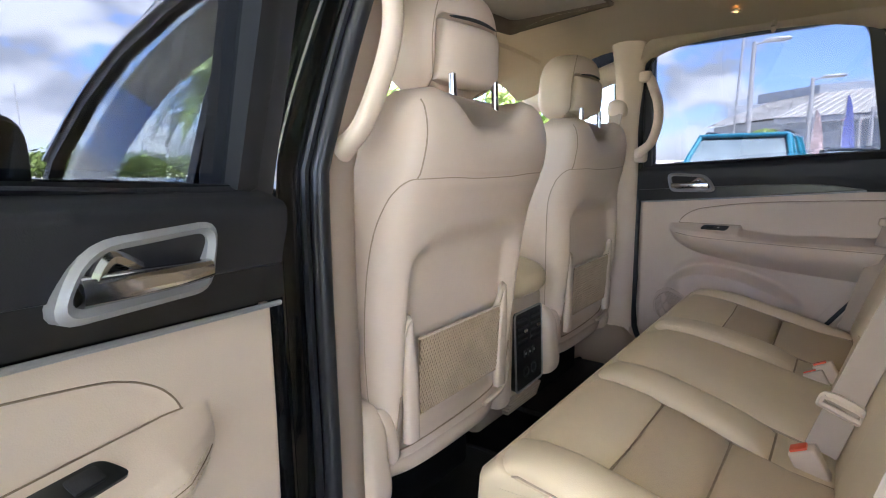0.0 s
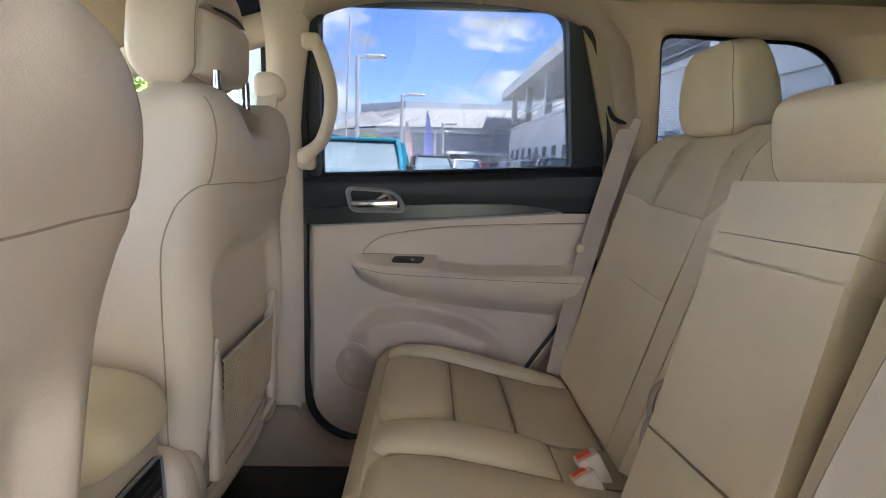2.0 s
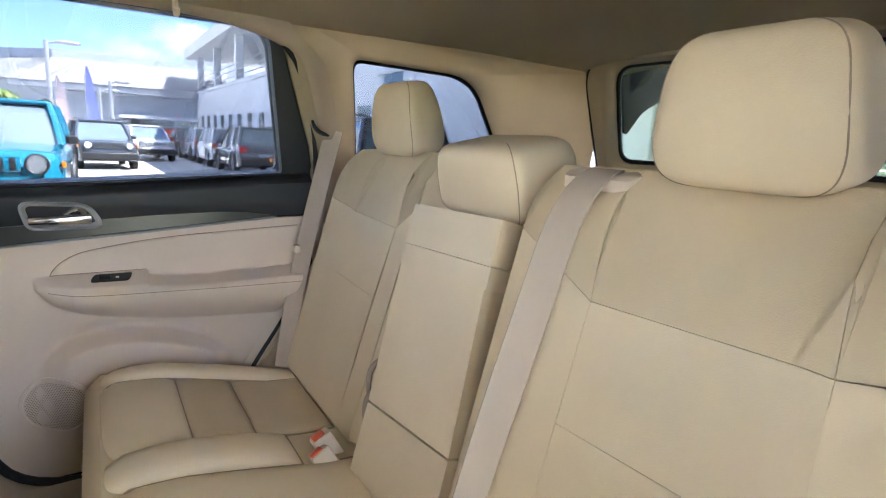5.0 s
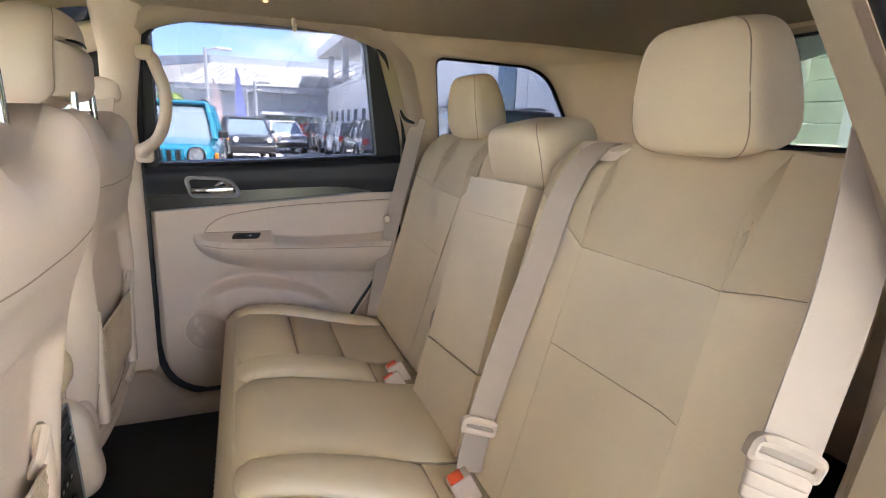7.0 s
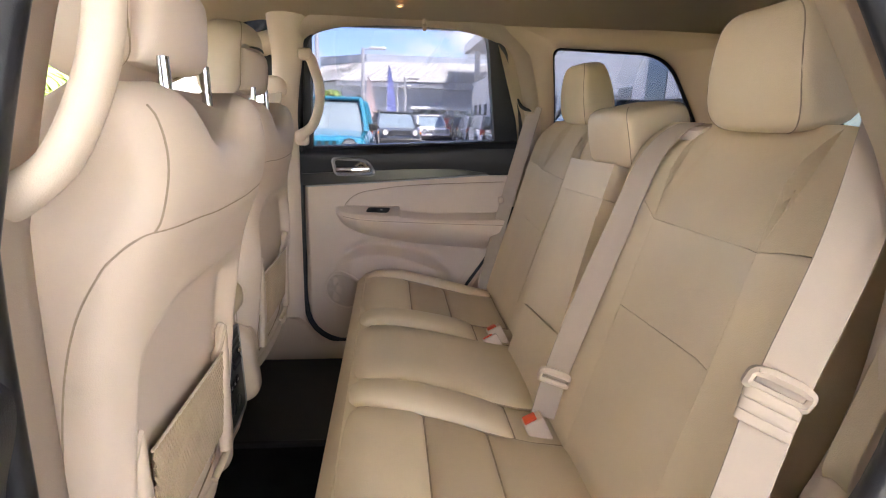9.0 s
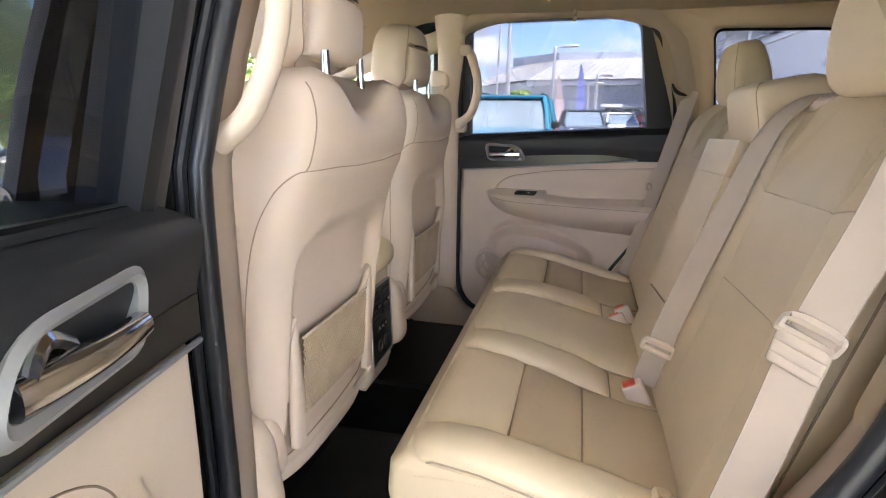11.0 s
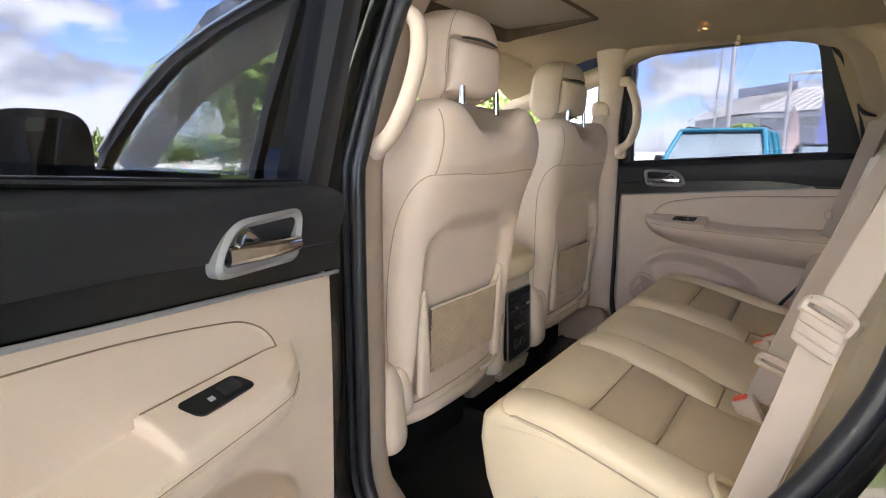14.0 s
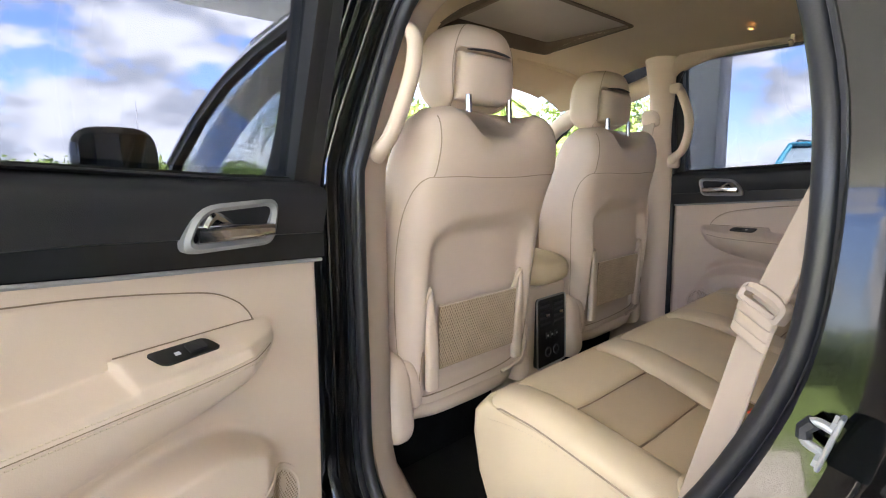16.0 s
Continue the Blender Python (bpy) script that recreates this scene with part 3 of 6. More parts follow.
# ---- front of the cabin ----
for s in (-1, 1):
    fd = thing("door_3" if s < 0 else "door_4", (side_x(s, 0.8), 1.0, 0.46), "closed black front door with a clear window", "car door", kind="structure")
    Q = lambda y, z, d: Vector((wall_x(s, z, d), y, z))
    bm = bmesh.new()
    prism(bm, rounded([(0.945, 0.48), (0.945, 1.19), (1.62, 1.19), (2.05, 1.15), (2.05, 0.48)], 0.02), Q, 0.02, 0.125)
    part("door_skin", finish(bm), PAINT, fd)
    bm = bmesh.new()
    prism(bm, rounded([(0.95, 0.50), (0.95, 1.185), (1.70, 1.185), (1.70, 0.50)], 0.02), Q, -0.03, 0.018)
    part("inner_panel", finish(bm), PLASTIC, fd)
    go = [(0.945, 1.17), (0.93, 1.30), (0.915, 1.42), (0.905, 1.528), (0.98, 1.518), (1.15, 1.482), (1.31, 1.427), (1.44, 1.342), (1.545, 1.228), (1.585, 1.17)]
    gi = [(0.965, 1.17), (0.952, 1.30), (0.940, 1.41), (0.932, 1.506), (0.98, 1.500), (1.14, 1.465), (1.295, 1.411), (1.415, 1.332), (1.512, 1.227), (1.55, 1.17)]
    bm = bmesh.new()
    band(bm, go, gi, Q, 0.10, 0.125, 0.003)
    part("window_frame", finish(bm), BLACK_FRAME, fd, "black window frame")
    bm = bmesh.new()
    tube(bm, [Q(*p, 0.130) for p in smooth_line([(y, z, 0) for y, z in go[3:9]], 4) for p in [(p.x, p.y)]], 0.006, 8)
    part("chrome_moulding", finish(bm), CHROME, fd, "bright window moulding")
    bm = bmesh.new()
    prism(bm, gi, Q, 0.112, 0.116)
    g = part("window_pane", finish(bm), CLEAR, fd, "clear front window pane")
    g.visible_shadow = False
    # A pillar trim inside
    bm = bmesh.new()
    tube(bm, smooth_line([rail(s, y, -0.085) - Vector((0, 0, 0.03)) for y in (0.85, 1.0, 1.15, 1.31, 1.44, 1.56)], 4), 0.036, 12)
    part("pillar_trim", finish(bm), PLASTIC, fd)
    # outside mirror
    mm = thing("side_mirror", (side_x(s, 0.99), 1.42, 1.2), "black and chrome-edged outside mirror", "mirror", group="side mirrors")
    bm = bmesh.new()
    cxm = side_x(s, 1.045)
    pillow(bm, (cxm, 1.43, 1.225), (0.092, 0.05, 0.088), ns=(3, 3.6), nu=36, nv=20, shape=lambda p: Vector((p.x, p.y * (1.1 if p.y > 0 else 0.6), p.z)))
    shell = part("shell", finish(bm), PAINT, mm)
    bm = bmesh.new()
    prism(bm, rounded([(-0.078, -0.07), (0.078, -0.07), (0.078, 0.07), (-0.078, 0.07)], 0.03), lambda x, z, d: Vector((cxm + x, 1.394 - d, 1.225 + z)), -0.006, 0.0)
    part("mirror_glass", finish(bm), MIRROR, mm, "dark mirror glass")
    bm = bmesh.new()
    tube(bm, [(side_x(s, 0.90), 1.45, 1.17), (side_x(s, 0.99), 1.44, 1.18)], 0.03, 10, flat=0.6)
    part("arm", finish(bm), PAINT, mm)

bm = bmesh.new()
rows = []
ysw = [1.27 + 0.30 * k / 12 for k in range(13)]
for y in ysw:
    a, b = rail(-1, y), rail(1, y)
    rows.append([a.lerp(b, t) + Vector((0, (0.06 + 0.24 * ((y - 1.27) / 0.3)) * math.sin(math.pi * t), lerp(1.67, 1.19, (y - 1.27) / 0.3) * math.sin(math.pi * t) ** 0.5 - RAIL(y) * math.sin(math.pi * t) ** 0.5)) for t in [i / 24 for i in range(25)]])
grid(bm, rows)
g = single("window_1", bm, CLEAR, "clear curved windscreen", "windscreen", "structure")
g.visible_shadow = False
bm = bmesh.new()
pillow(bm, (CX, 1.62, 1.00), (0.74, 0.28, 0.15), ns=(4, 2.6), nu=48, nv=20)
dash = single("dashboard", finish(bm), DARK, "dark soft dashboard under the windscreen", "dashboard")
bm = bmesh.new()
box(bm, (-0.70, 1.55, 0.44), (0.77, 1.9, 0.95), 0.03)
part("lower_dash", finish(bm), PLASTIC, dash)
sw = thing("steering_wheel", (-0.335, 1.32, 1.0), "dark leather steering wheel", "steering wheel")
bm = bmesh.new()
wm = Matrix.Translation((-0.335, 1.32, 1.02)) @ Matrix.Rotation(radians(64), 4, "X")
tube(bm, [wm @ Vector((0.185 * math.cos(a), 0.185 * math.sin(a), 0)) for a in [2 * math.pi * k / 40 for k in range(40)]], 0.016, 10, closed=True)
part("rim", finish(bm), DARK, sw)
bm = bmesh.new()
pillow(bm, (0, 0, -0.02), (0.075, 0.065, 0.03), wm, nu=24, nv=12)
tube(bm, [wm @ Vector((-0.18, 0, -0.01)), wm @ Vector((0.18, 0, -0.01))], 0.014, 8)
tube(bm, [wm @ Vector((0, 0, -0.02)), Vector((-0.335, 1.5, 0.94))], 0.03, 10)
part("hub", finish(bm), DARK, sw)
rv = thing("rear_view_mirror", (CX, 1.30, 1.50), "small black rear-view mirror under the headliner", "mirror")
bm = bmesh.new()
pillow(bm, (CX, 1.28, 1.475), (0.12, 0.016, 0.033), ns=(4, 3), nu=32, nv=12)
tube(bm, [(CX, 1.29, 1.49), (CX, 1.34, 1.60)], 0.012, 8)
part("shell", finish(bm), DARK, rv)
bm = bmesh.new()
prism(bm, rounded([(-0.108, -0.024), (0.108, -0.024), (0.108, 0.024), (-0.108, 0.024)], 0.012), lambda x, z, d: Vector((CX + x, 1.266 - d, 1.475 + z)), -0.003, 0.0)
part("mirror_glass", finish(bm), MIRROR, rv)
for s in (-1, 1):
    bm = bmesh.new()
    rows = []
    for y in (1.08, 1.085, 1.26, 1.265):
        rows.append([(x, y, roof_z(x, y) - 0.014 - (0.012 if y in (1.085, 1.26) else 0.004)) for x in [side_x(s, 0.12 + 0.36 * k / 10) for k in range(11)]])
    grid(bm, rows)
    bmesh.ops.solidify(bm, geom=bm.faces[:], thickness=0.008)
    single("sun_visor", finish(bm), HEADLINER, "beige cloth sun visor folded up", "sun visor", group="sun visors")

# ---- rear doors ----
BELT = lin([(0.0, 1.192), (0.3, 1.205), (0.75, 1.232)])
CHR = lin([(0.0, 1.060), (0.35, 1.088), (0.64, 1.113), (0.75, 1.116)])
STRIP = lin([(0.0, 1.103), (0.35, 1.125), (0.50, 1.130), (0.56, 1.128), (0.64, 1.116), (0.75, 1.118)])
REAR = lin([(0.49, 0.36), (0.55, 0.44), (0.62, 0.505), (0.70, 0.553), (0.80, 0.62), (0.90, 0.683), (1.0, 0.725), (1.1, 0.737), (1.24, 0.742)])
FRONT = lin([(0.49, 0.12), (0.505, 0.06), (0.54, 0.015), (0.60, 0.0), (1.3, 0.0)])
def curve(keys):
    """Values on a smooth line through keys."""
    return lin([(p.x, p.y) for p in smooth_line([(a, b, 0) for a, b in keys], 8)])


LENS_UP = curve([(0.143, 0.992), (0.150, 1.006), (0.165, 1.022), (0.192, 1.038), (0.227, 1.048), (0.325, 1.064), (0.42, 1.073), (0.58, 1.082), (0.75, 1.090)])
LENS_LOW = curve([(0.112, 0.974), (0.120, 0.956), (0.140, 0.928), (0.178, 0.905), (0.23, 0.888), (0.31, 0.872), (0.42, 0.858), (0.60, 0.845), (0.75, 0.836)])
LEDGE = lin([(0.0, 0.992), (0.333, 0.992), (0.338, 0.979), (0.41, 0.968), (0.47, 0.966), (0.55, 0.970), (0.75, 0.980)])
STITCHED = curve([(0.135, 0.962), (0.17, 0.958), (0.24, 0.952), (0.36, 0.948), (0.50, 0.944), (0.75, 0.940)])
ARCH = curve([(0.10, 0.775), (0.14, 0.815), (0.20, 0.843), (0.27, 0.850), (0.36, 0.836), (0.46, 0.80), (0.52, 0.765)])


def door_w(u, z):
    """The door trim's relief, inwards."""
    w = 0.012 + 0.012 * sstep(0.45, 1.0, z)
    ledge, low, st = LEDGE(u), LENS_LOW(u), STITCHED(u)
    nose = min(max((u - 0.113) / 0.075, 0.0), 1.0) ** 0.6
    brow = lerp(st, ledge, 0.42)
    if low < z < ledge:
        if z > brow:
            arm = 0.050 * (ledge - z) / (ledge - brow)
        elif z > st:
            arm = 0.050 + 0.008 * sstep(brow, st, z)
        else:
            arm = 0.058 * (1 - ((st - z) / max(st - low, 0.004)) ** 2.2)
        w += arm * nose
    w -= 0.004 * sstep(0.143, 0.16, u) * sstep(ledge - 0.001, ledge, z) * (1 - sstep(LENS_UP(u) - 0.004, LENS_UP(u), z))
    w -= 0.008 * sstep(0.335, 0.43, u) * (1 - sstep(0.52, 0.62, u)) * sstep(ledge - 0.002, ledge + 0.004, z) * (1 - sstep(0.975, 1.035, z))
    a = ARCH(u)
    pocket = sstep(0.10, 0.17, u) * (1 - sstep(0.46, 0.53, u)) * (1 - sstep(a - 0.028, a, z)) * sstep(0.46, 0.70, z)
    w += 0.044 * pocket
    groove = sstep(0.12, 0.18, u) * (1 - sstep(0.44, 0.52, u)) * math.exp(-((z - a - 0.004) / 0.017) ** 2)
    w -= 0.017 * groove
    w -= 0.02 * (1 - sstep(0.0, 0.02, u))
    return w


def rear_door(name, s, m, label):
    """A rear door in its closed place on side s, then moved by m."""
    door = thing(name, m @ Vector((side_x(s, 0.775), 0.82, 0.49)), label, "car door", kind="structure")
    P = lambda u, z, w: m @ Vector((side_x(s, 0.775 - w - (lean_in(z) if z > 1.2 else 0)), 0.82 - u, z))

    def sheet(z_lo, z_hi, nz, relief, nu=70, thick=0.012, u0=None, u1=None):
        bm = bmesh.new()
        rows = []
        for j in range(nz + 1):
            row = []
            for i in range(nu + 1):
                t = i / nu
                ua = 0.0 if u0 is None else u0
                ub = 0.75 if u1 is None else u1
                uu = lerp(ua, ub, t)
                z = lerp(z_lo(uu), z_hi(uu), j / nz)
                uu = min(max(uu, FRONT(z)), REAR(z))
                row.append(P(uu, z, relief(uu, z)))
            rows.append(row)
        grid(bm, rows)
        rr = [[p + (m.to_3x3() @ Vector((s * thick, 0, 0))) for p in row] for row in rows]
        grid(bm, rr)
        for a, b in ((rows[0], rr[0]), (rows[-1], rr[-1]), ([r[0] for r in rows], [r[0] for r in rr]), ([r[-1] for r in rows], [r[-1] for r in rr])):
            grid(bm, [a, b])
        bmesh.ops.remove_doubles(bm, verts=bm.verts, dist=0.0004)
        return finish(bm)

    lower = part("lower_panel", sheet(lambda u: 0.49, lambda u: CHR(u) - 0.004, 250, door_w, nu=200), PLASTIC, door, "moulded beige lower door panel", angle=60)
    part("trim_strip", sheet(lambda u: CHR(u) + 0.004, STRIP, 6, lambda u, z: 0.030, thick=0.02), GLOSS, door, "glossy black trim strip")
    part("upper_panel", sheet(lambda u: STRIP(u) + 0.001, BELT, 14, lambda u, z: 0.030 + 0.012 * sstep(1.10, 1.16, z) - 0.05 * sstep(BELT(u) - 0.03, BELT(u), z) ** 2, thick=0.03), DARK, door, "dark grey soft upper door panel")
    bm = bmesh.new()
    tube(bm, [P(u, CHR(u), 0.034) for u in [0.012 + 0.633 * i / 30 for i in range(31)]], 0.0030, 8)
    part("chrome_line", finish(bm), SATIN, door, "thin chrome line")
    # insert seam, stitching on the armrest
    bm = bmesh.new()
    us = [0.143 + 0.562 * (i / 60) ** 1.5 for i in range(61)]
    tube(bm, smooth_line([P(u, LENS_UP(u), door_w(u, LENS_UP(u)) + 0.0003) for u in us], 2), 0.0010, 5)
    tube(bm, [P(u, LEDGE(u) + 0.001, door_w(u, LEDGE(u) + 0.003) + 0.002) for u in [0.143 + 0.190 * k / 30 for k in range(31)]], 0.0009, 5)
    part("seam", finish(bm), SEAM, door)
    for dz in (-0.0045, 0.0045):
        bm = bmesh.new()
        for k in range(92):
            u = 0.150 + 0.52 * k / 92
            zz = STITCHED(u) + dz
            a, b = P(u, zz, door_w(u, zz) + 0.0007), P(u + 0.0036, STITCHED(u + 0.0036) + dz, door_w(u + 0.0036, STITCHED(u + 0.0036) + dz) + 0.0007)
            tube(bm, [a, b], 0.0010, 4)
        part("stitching", finish(bm), STITCH, door)
    bm = bmesh.new()
    tube(bm, [P(u, STITCHED(u), door_w(u, STITCHED(u)) + 0.0001) for u in [0.140 + 0.56 * k / 60 for k in range(61)]], 0.0007, 4)
    part("seam", finish(bm), SEAM, door)
    # armrest top plate with window switch
    bm = bmesh.new()
    top = lambda u, w, d: P(u, LEDGE(u) - (LEDGE(u) - lerp(STITCHED(u), LEDGE(u), 0.42)) * (w - 0.024) / 0.050 + d, w + d * 0.4)
    out = rounded([(0.226, 0.032), (0.303, 0.032), (0.294, 0.056), (0.217, 0.056)], [0.009, 0.006, 0.009, 0.008])
    prism(bm, out, top, -0.008, 0.0025)
    switch = part("switch_plate", finish(bm), GLOSS, door, "glossy black window switch plate")
    bm = bmesh.new()
    box(bm, (-0.012, -0.007, 0), (0.012, 0.007, 0.004), 0.0018)
    for v in bm.verts:
        v.co = top(0.246 + v.co.x, 0.044 + v.co.y, 0.0022 + v.co.z)
    part("switch_key", finish(bm), DARK, switch)
    bm = bmesh.new()
    box(bm, (-0.0035, -0.0025, 0), (0.0035, 0.0025, 0.0008), 0)
    for v in bm.verts:
        v.co = top(0.271 + v.co.x, 0.045 + v.co.y, 0.0024 + v.co.z)
    part("switch_mark", finish(bm), GREY_MARK, switch)
    # inner door handle
    ob = rounded([(0.097, 1.164), (0.228, 1.160), (0.258, 1.101), (0.112, 1.099)], [0.024, 0.03, 0.026, 0.020])
    ib = rounded([(0.110, 1.154), (0.219, 1.150), (0.242, 1.112), (0.123, 1.109)], [0.016, 0.022, 0.016, 0.012])
    bm = bmesh.new()
    band(bm, ob, ib, P, 0.026, 0.043, 0.004)
    bezel = part("handle_bezel", finish(bm), SATIN, door, "satin silver handle surround")
    bm = bmesh.new()
    prism(bm, ib, P, 0.016, 0.034)
    part("handle_cup", finish(bm), DARK, bezel)
    bm = bmesh.new()
    rows = []
    for k in range(13):
        t = k / 12
        u = lerp(0.230, 0.117, t)
        wz = 0.013 - 0.004 * t
        cz = 1.124 - 0.003 * t
        ww = 0.039 + 0.009 * math.sin(t * 2.4)
        rows.append([P(u, cz + wz * sup(2 * math.pi * q / 14, 2.6)[0], ww + 0.008 * sup(2 * math.pi * q / 14, 2.6)[1]) for q in range(14)])
    grid(bm, rows, close_u=True, cap=True)
    tube(bm, smooth_line([P(0.222, 1.124, 0.041), P(0.215, 1.138, 0.041), P(0.202, 1.145, 0.039), P(0.180, 1.132, 0.036)], 5), 0.007, 8)
    part("handle_lever", finish(bm), CHROME, bezel, "chrome pull lever")
    # speaker grille: a raised ring with dimples
    bm = bmesh.new()
    cu, cz = 0.135, 0.685
    rows = []
    for rr, d in ((0.074, -0.004), (0.072, 0.003), (0.066, 0.003), (0.064, 0.0008), (0.03, 0.0014), (0.004, 0.0016)):
        rows.append([P(max(cu + rr * math.cos(a), 0.004), cz + rr * math.sin(a), door_w(max(cu + rr * math.cos(a), 0.022), cz + rr * math.sin(a)) + d) for a in [2 * math.pi * k / 40 for k in range(40)]])
    grid(bm, rows, close_u=True)
    grille = part("speaker_grille", bm, PLASTIC, door, "round beige speaker grille")
    bm = bmesh.new()
    for i in range(-13, 14):
        for j in range(-13, 14):
            du, dz = i * 0.0048 + (j % 2) * 0.0024, j * 0.0044
            if du * du + dz * dz < 0.061 ** 2 and cu + du > 0.022:
                c = (cu + du, cz + dz)
                w = door_w(*c) + 0.0022
                bm.faces.new([bm.verts.new(P(c[0] + 0.0017 * math.cos(a), c[1] + 0.0017 * math.sin(a), w)) for a in (0, 1.57, 3.14, 4.71)])
    part("grille_holes", bm, NETBACK, grille)
    # window frame, pane, outer skin
    n = 8
    fo = rounded([(0.002, 1.185), (0.026, 1.598), (0.655, 1.604), (0.748, 1.235)], [0.01, 0.05, 0.07, 0.02], n)
    fi = rounded([(0.034, 1.180), (0.053, 1.570), (0.604, 1.577), (0.668, 1.225)], [0.006, 0.035, 0.05, 0.02], n)
    ff = rounded([(-0.040, 1.150), (-0.014, 1.615), (0.672, 1.622), (0.772, 1.215)], [0.01, 0.05, 0.07, 0.02], n)
    bm = bmesh.new()
    band(bm, ff, fo, P, -0.060, -0.016, 0.004)
    part("frame_flange", finish(bm), BLACK_FRAME, door, "dark grey door frame edge")
    bm = bmesh.new()
    band(bm, fo, fi, P, -0.05, 0.006, 0.004)
    part("window_frame", finish(bm), DARK, door, "black window frame")
    bm = bmesh.new()
    prism(bm, rounded([(0.03, 1.15), (0.048, 1.575), (0.609, 1.582), (0.675, 1.20)], [0.005, 0.03, 0.04, 0.01], n), P, -0.028, -0.023)
    g = part("window_pane", finish(bm), TINT, door, "privacy-tinted window pane")
    g.visible_shadow = False
    sk = rounded([(0.0, 1.19), (0.0, 0.60), (0.02, 0.50), (0.12, 0.475), (0.36, 0.475), (0.50, 0.62), (0.62, 0.80), (0.725, 1.0), (0.745, 1.10), (0.745, 1.235)], 0.012, 3)
    bm = bmesh.new()
    prism(bm, sk, P, -0.125, -0.004)
    part("door_skin", finish(bm), SHELL, door, "black door shell")
    return door


far_door = rear_door("door_2", 1, Matrix.Identity(4), "closed rear door, beige and black trim with silver handle")
# the near door stands open on its front hinges
HINGE = Vector((-0.83, 0.80, 0))
OPEN = Matrix.Translation(HINGE) @ Matrix.Rotation(radians(-75.3), 4, "Z") @ Matrix.Translation(-HINGE)
p_closed = OPEN @ Vector((side_x(-1, 0.775), 0.82, 0))
OPEN = Matrix.Translation(Vector((-0.855, 0.745, 0)) - p_closed) @ OPEN
near_door = rear_door("door_1", -1, OPEN, "wide open rear door, beige and black trim with silver handle")


# ---- front seats ----
def front_seat(cx, y0, label, lean=0.0):
    """A front seat seen from behind; y0 is the place of its back panel."""
    seat = thing("front_seat", (cx, y0 + 0.25, 0.44), label, "car seat", group="front seats")
    NS = 5.0
    WID = curve([(0.62, 0.178), (0.66, 0.194), (0.74, 0.212), (0.85, 0.225), (1.0, 0.234), (1.12, 0.233), (1.20, 0.226), (1.26, 0.218), (1.30, 0.209), (1.322, 0.196), (1.335, 0.168)])
    BACK_C = curve([(0.62, 0.050), (0.66, 0.018), (0.72, 0.000), (0.82, -0.012), (0.95, -0.024), (1.08, -0.044), (1.15, -0.066), (1.19, -0.086), (1.25, -0.098), (1.295, -0.094), (1.322, -0.082), (1.335, -0.058)])
    BACK_Y = lambda z: BACK_C(z) + lean * sstep(0.9, 1.25, z)
    DEP = curve([(0.62, 0.07), (0.75, 0.105), (1.0, 0.108), (1.2, 0.098), (1.28, 0.085), (1.315, 0.068), (1.335, 0.042)])

    def recess(x, z):
        """The moulded hollow of the back panel, and the proud rim round it."""
        rx, rz = 1 - sstep(0.146, 0.192, abs(x)), sstep(0.66, 0.72, z) * (1 - sstep(1.055, 1.105, z + 0.5 * max(abs(x) - 0.11, 0)))
        return 0.027 * rx * rz - 0.003 * sstep(0.236, 0.19, abs(x)) * (1 - sstep(1.165, 1.19, z)) * (1 - rx * rz) + 0.003 * math.exp(-((z - 1.188) / 0.006) ** 2)

    def top_z(x, z):
        """The top edge dips between the headrest posts."""
        return z - sstep(1.16, 1.335, z) * (0.060 * math.exp(-(x / 0.104) ** 4) + 0.012 * sstep(0.13, 0.22, abs(x)))

    bm = bmesh.new()
    rows = []
    N = 132
    for j in range(70):
        z = 0.62 + 0.715 * (j / 69) ** 0.86
        w, d, yb = WID(z), DEP(z), BACK_Y(z)
        row = []
        for i in range(N):
            cxx, cyy = sup(2 * math.pi * i / N + math.pi / N, NS)
            x, y = w * cxx, yb + d + d * cyy
            if cyy < 0:
                y += recess(x, z) * sstep(0.0, -0.6, cyy)
            row.append((cx + x, y0 + y, top_z(x, z)))
        rows.append(row)
    grid(bm, rows, close_u=True, cap=True)
    back = part("backrest", finish(bm), VINYL, seat, "beige leather backrest with a moulded back", angle=70)

    def on_back(x, z):
        w, d, yb = WID(z), DEP(z), BACK_Y(z)
        c = min(abs(x) / w, 0.999)
        return Vector((cx + x, y0 + yb + d - d * (1 - c ** NS) ** (1 / NS) + recess(x, z), top_z(x, z)))

    def on_side(q, dy, z):
        """A point of the flank, dy in front of the back."""
        w, d, yb = WID(z), DEP(z), BACK_Y(z)
        c = 1 - dy / d
        x = q * w * (1 - c ** NS) ** (1 / NS)
        return Vector((cx + x, y0 + yb + dy, top_z(x, z)))

    # seams: across, up to the top, down the flank
    lines = [[on_back(-0.204 + 0.408 * i / 40, 1.188) for i in range(41)]]
    for q in (-1, 1):
        lines.append(smooth_line([on_back(q * 0.204, 1.188), on_back(q * 0.213, 1.186)] + [on_side(q, dy, z) for dy, z in ((0.031, 1.180), (0.037, 1.170), (0.044, 1.150), (0.053, 1.10), (0.058, 1.02), (0.060, 0.90), (0.056, 0.78))], 6))
        lines.append([on_back(q * (0.204 - 0.012 * t), 1.188 + 0.130 * t) for t in [k / 16 for k in range(17)]])
    for ln in lines:
        bm = bmesh.new()
        tube(bm, ln, 0.0013, 5)
        part("seam", finish(bm), SEAT_SEAM, back)

    # the net pocket and its two hooked side rails
    PY = lin([(0.70, 0.004), (0.95, 0.000)])

    def pocket(x, z, d):
        return Vector((cx + x, y0 + PY(z) - d, z))
    NX0, NX1, NZ0, NZ1 = -0.140, 0.138, 0.746, 0.898
    bm = bmesh.new()
    rows = []
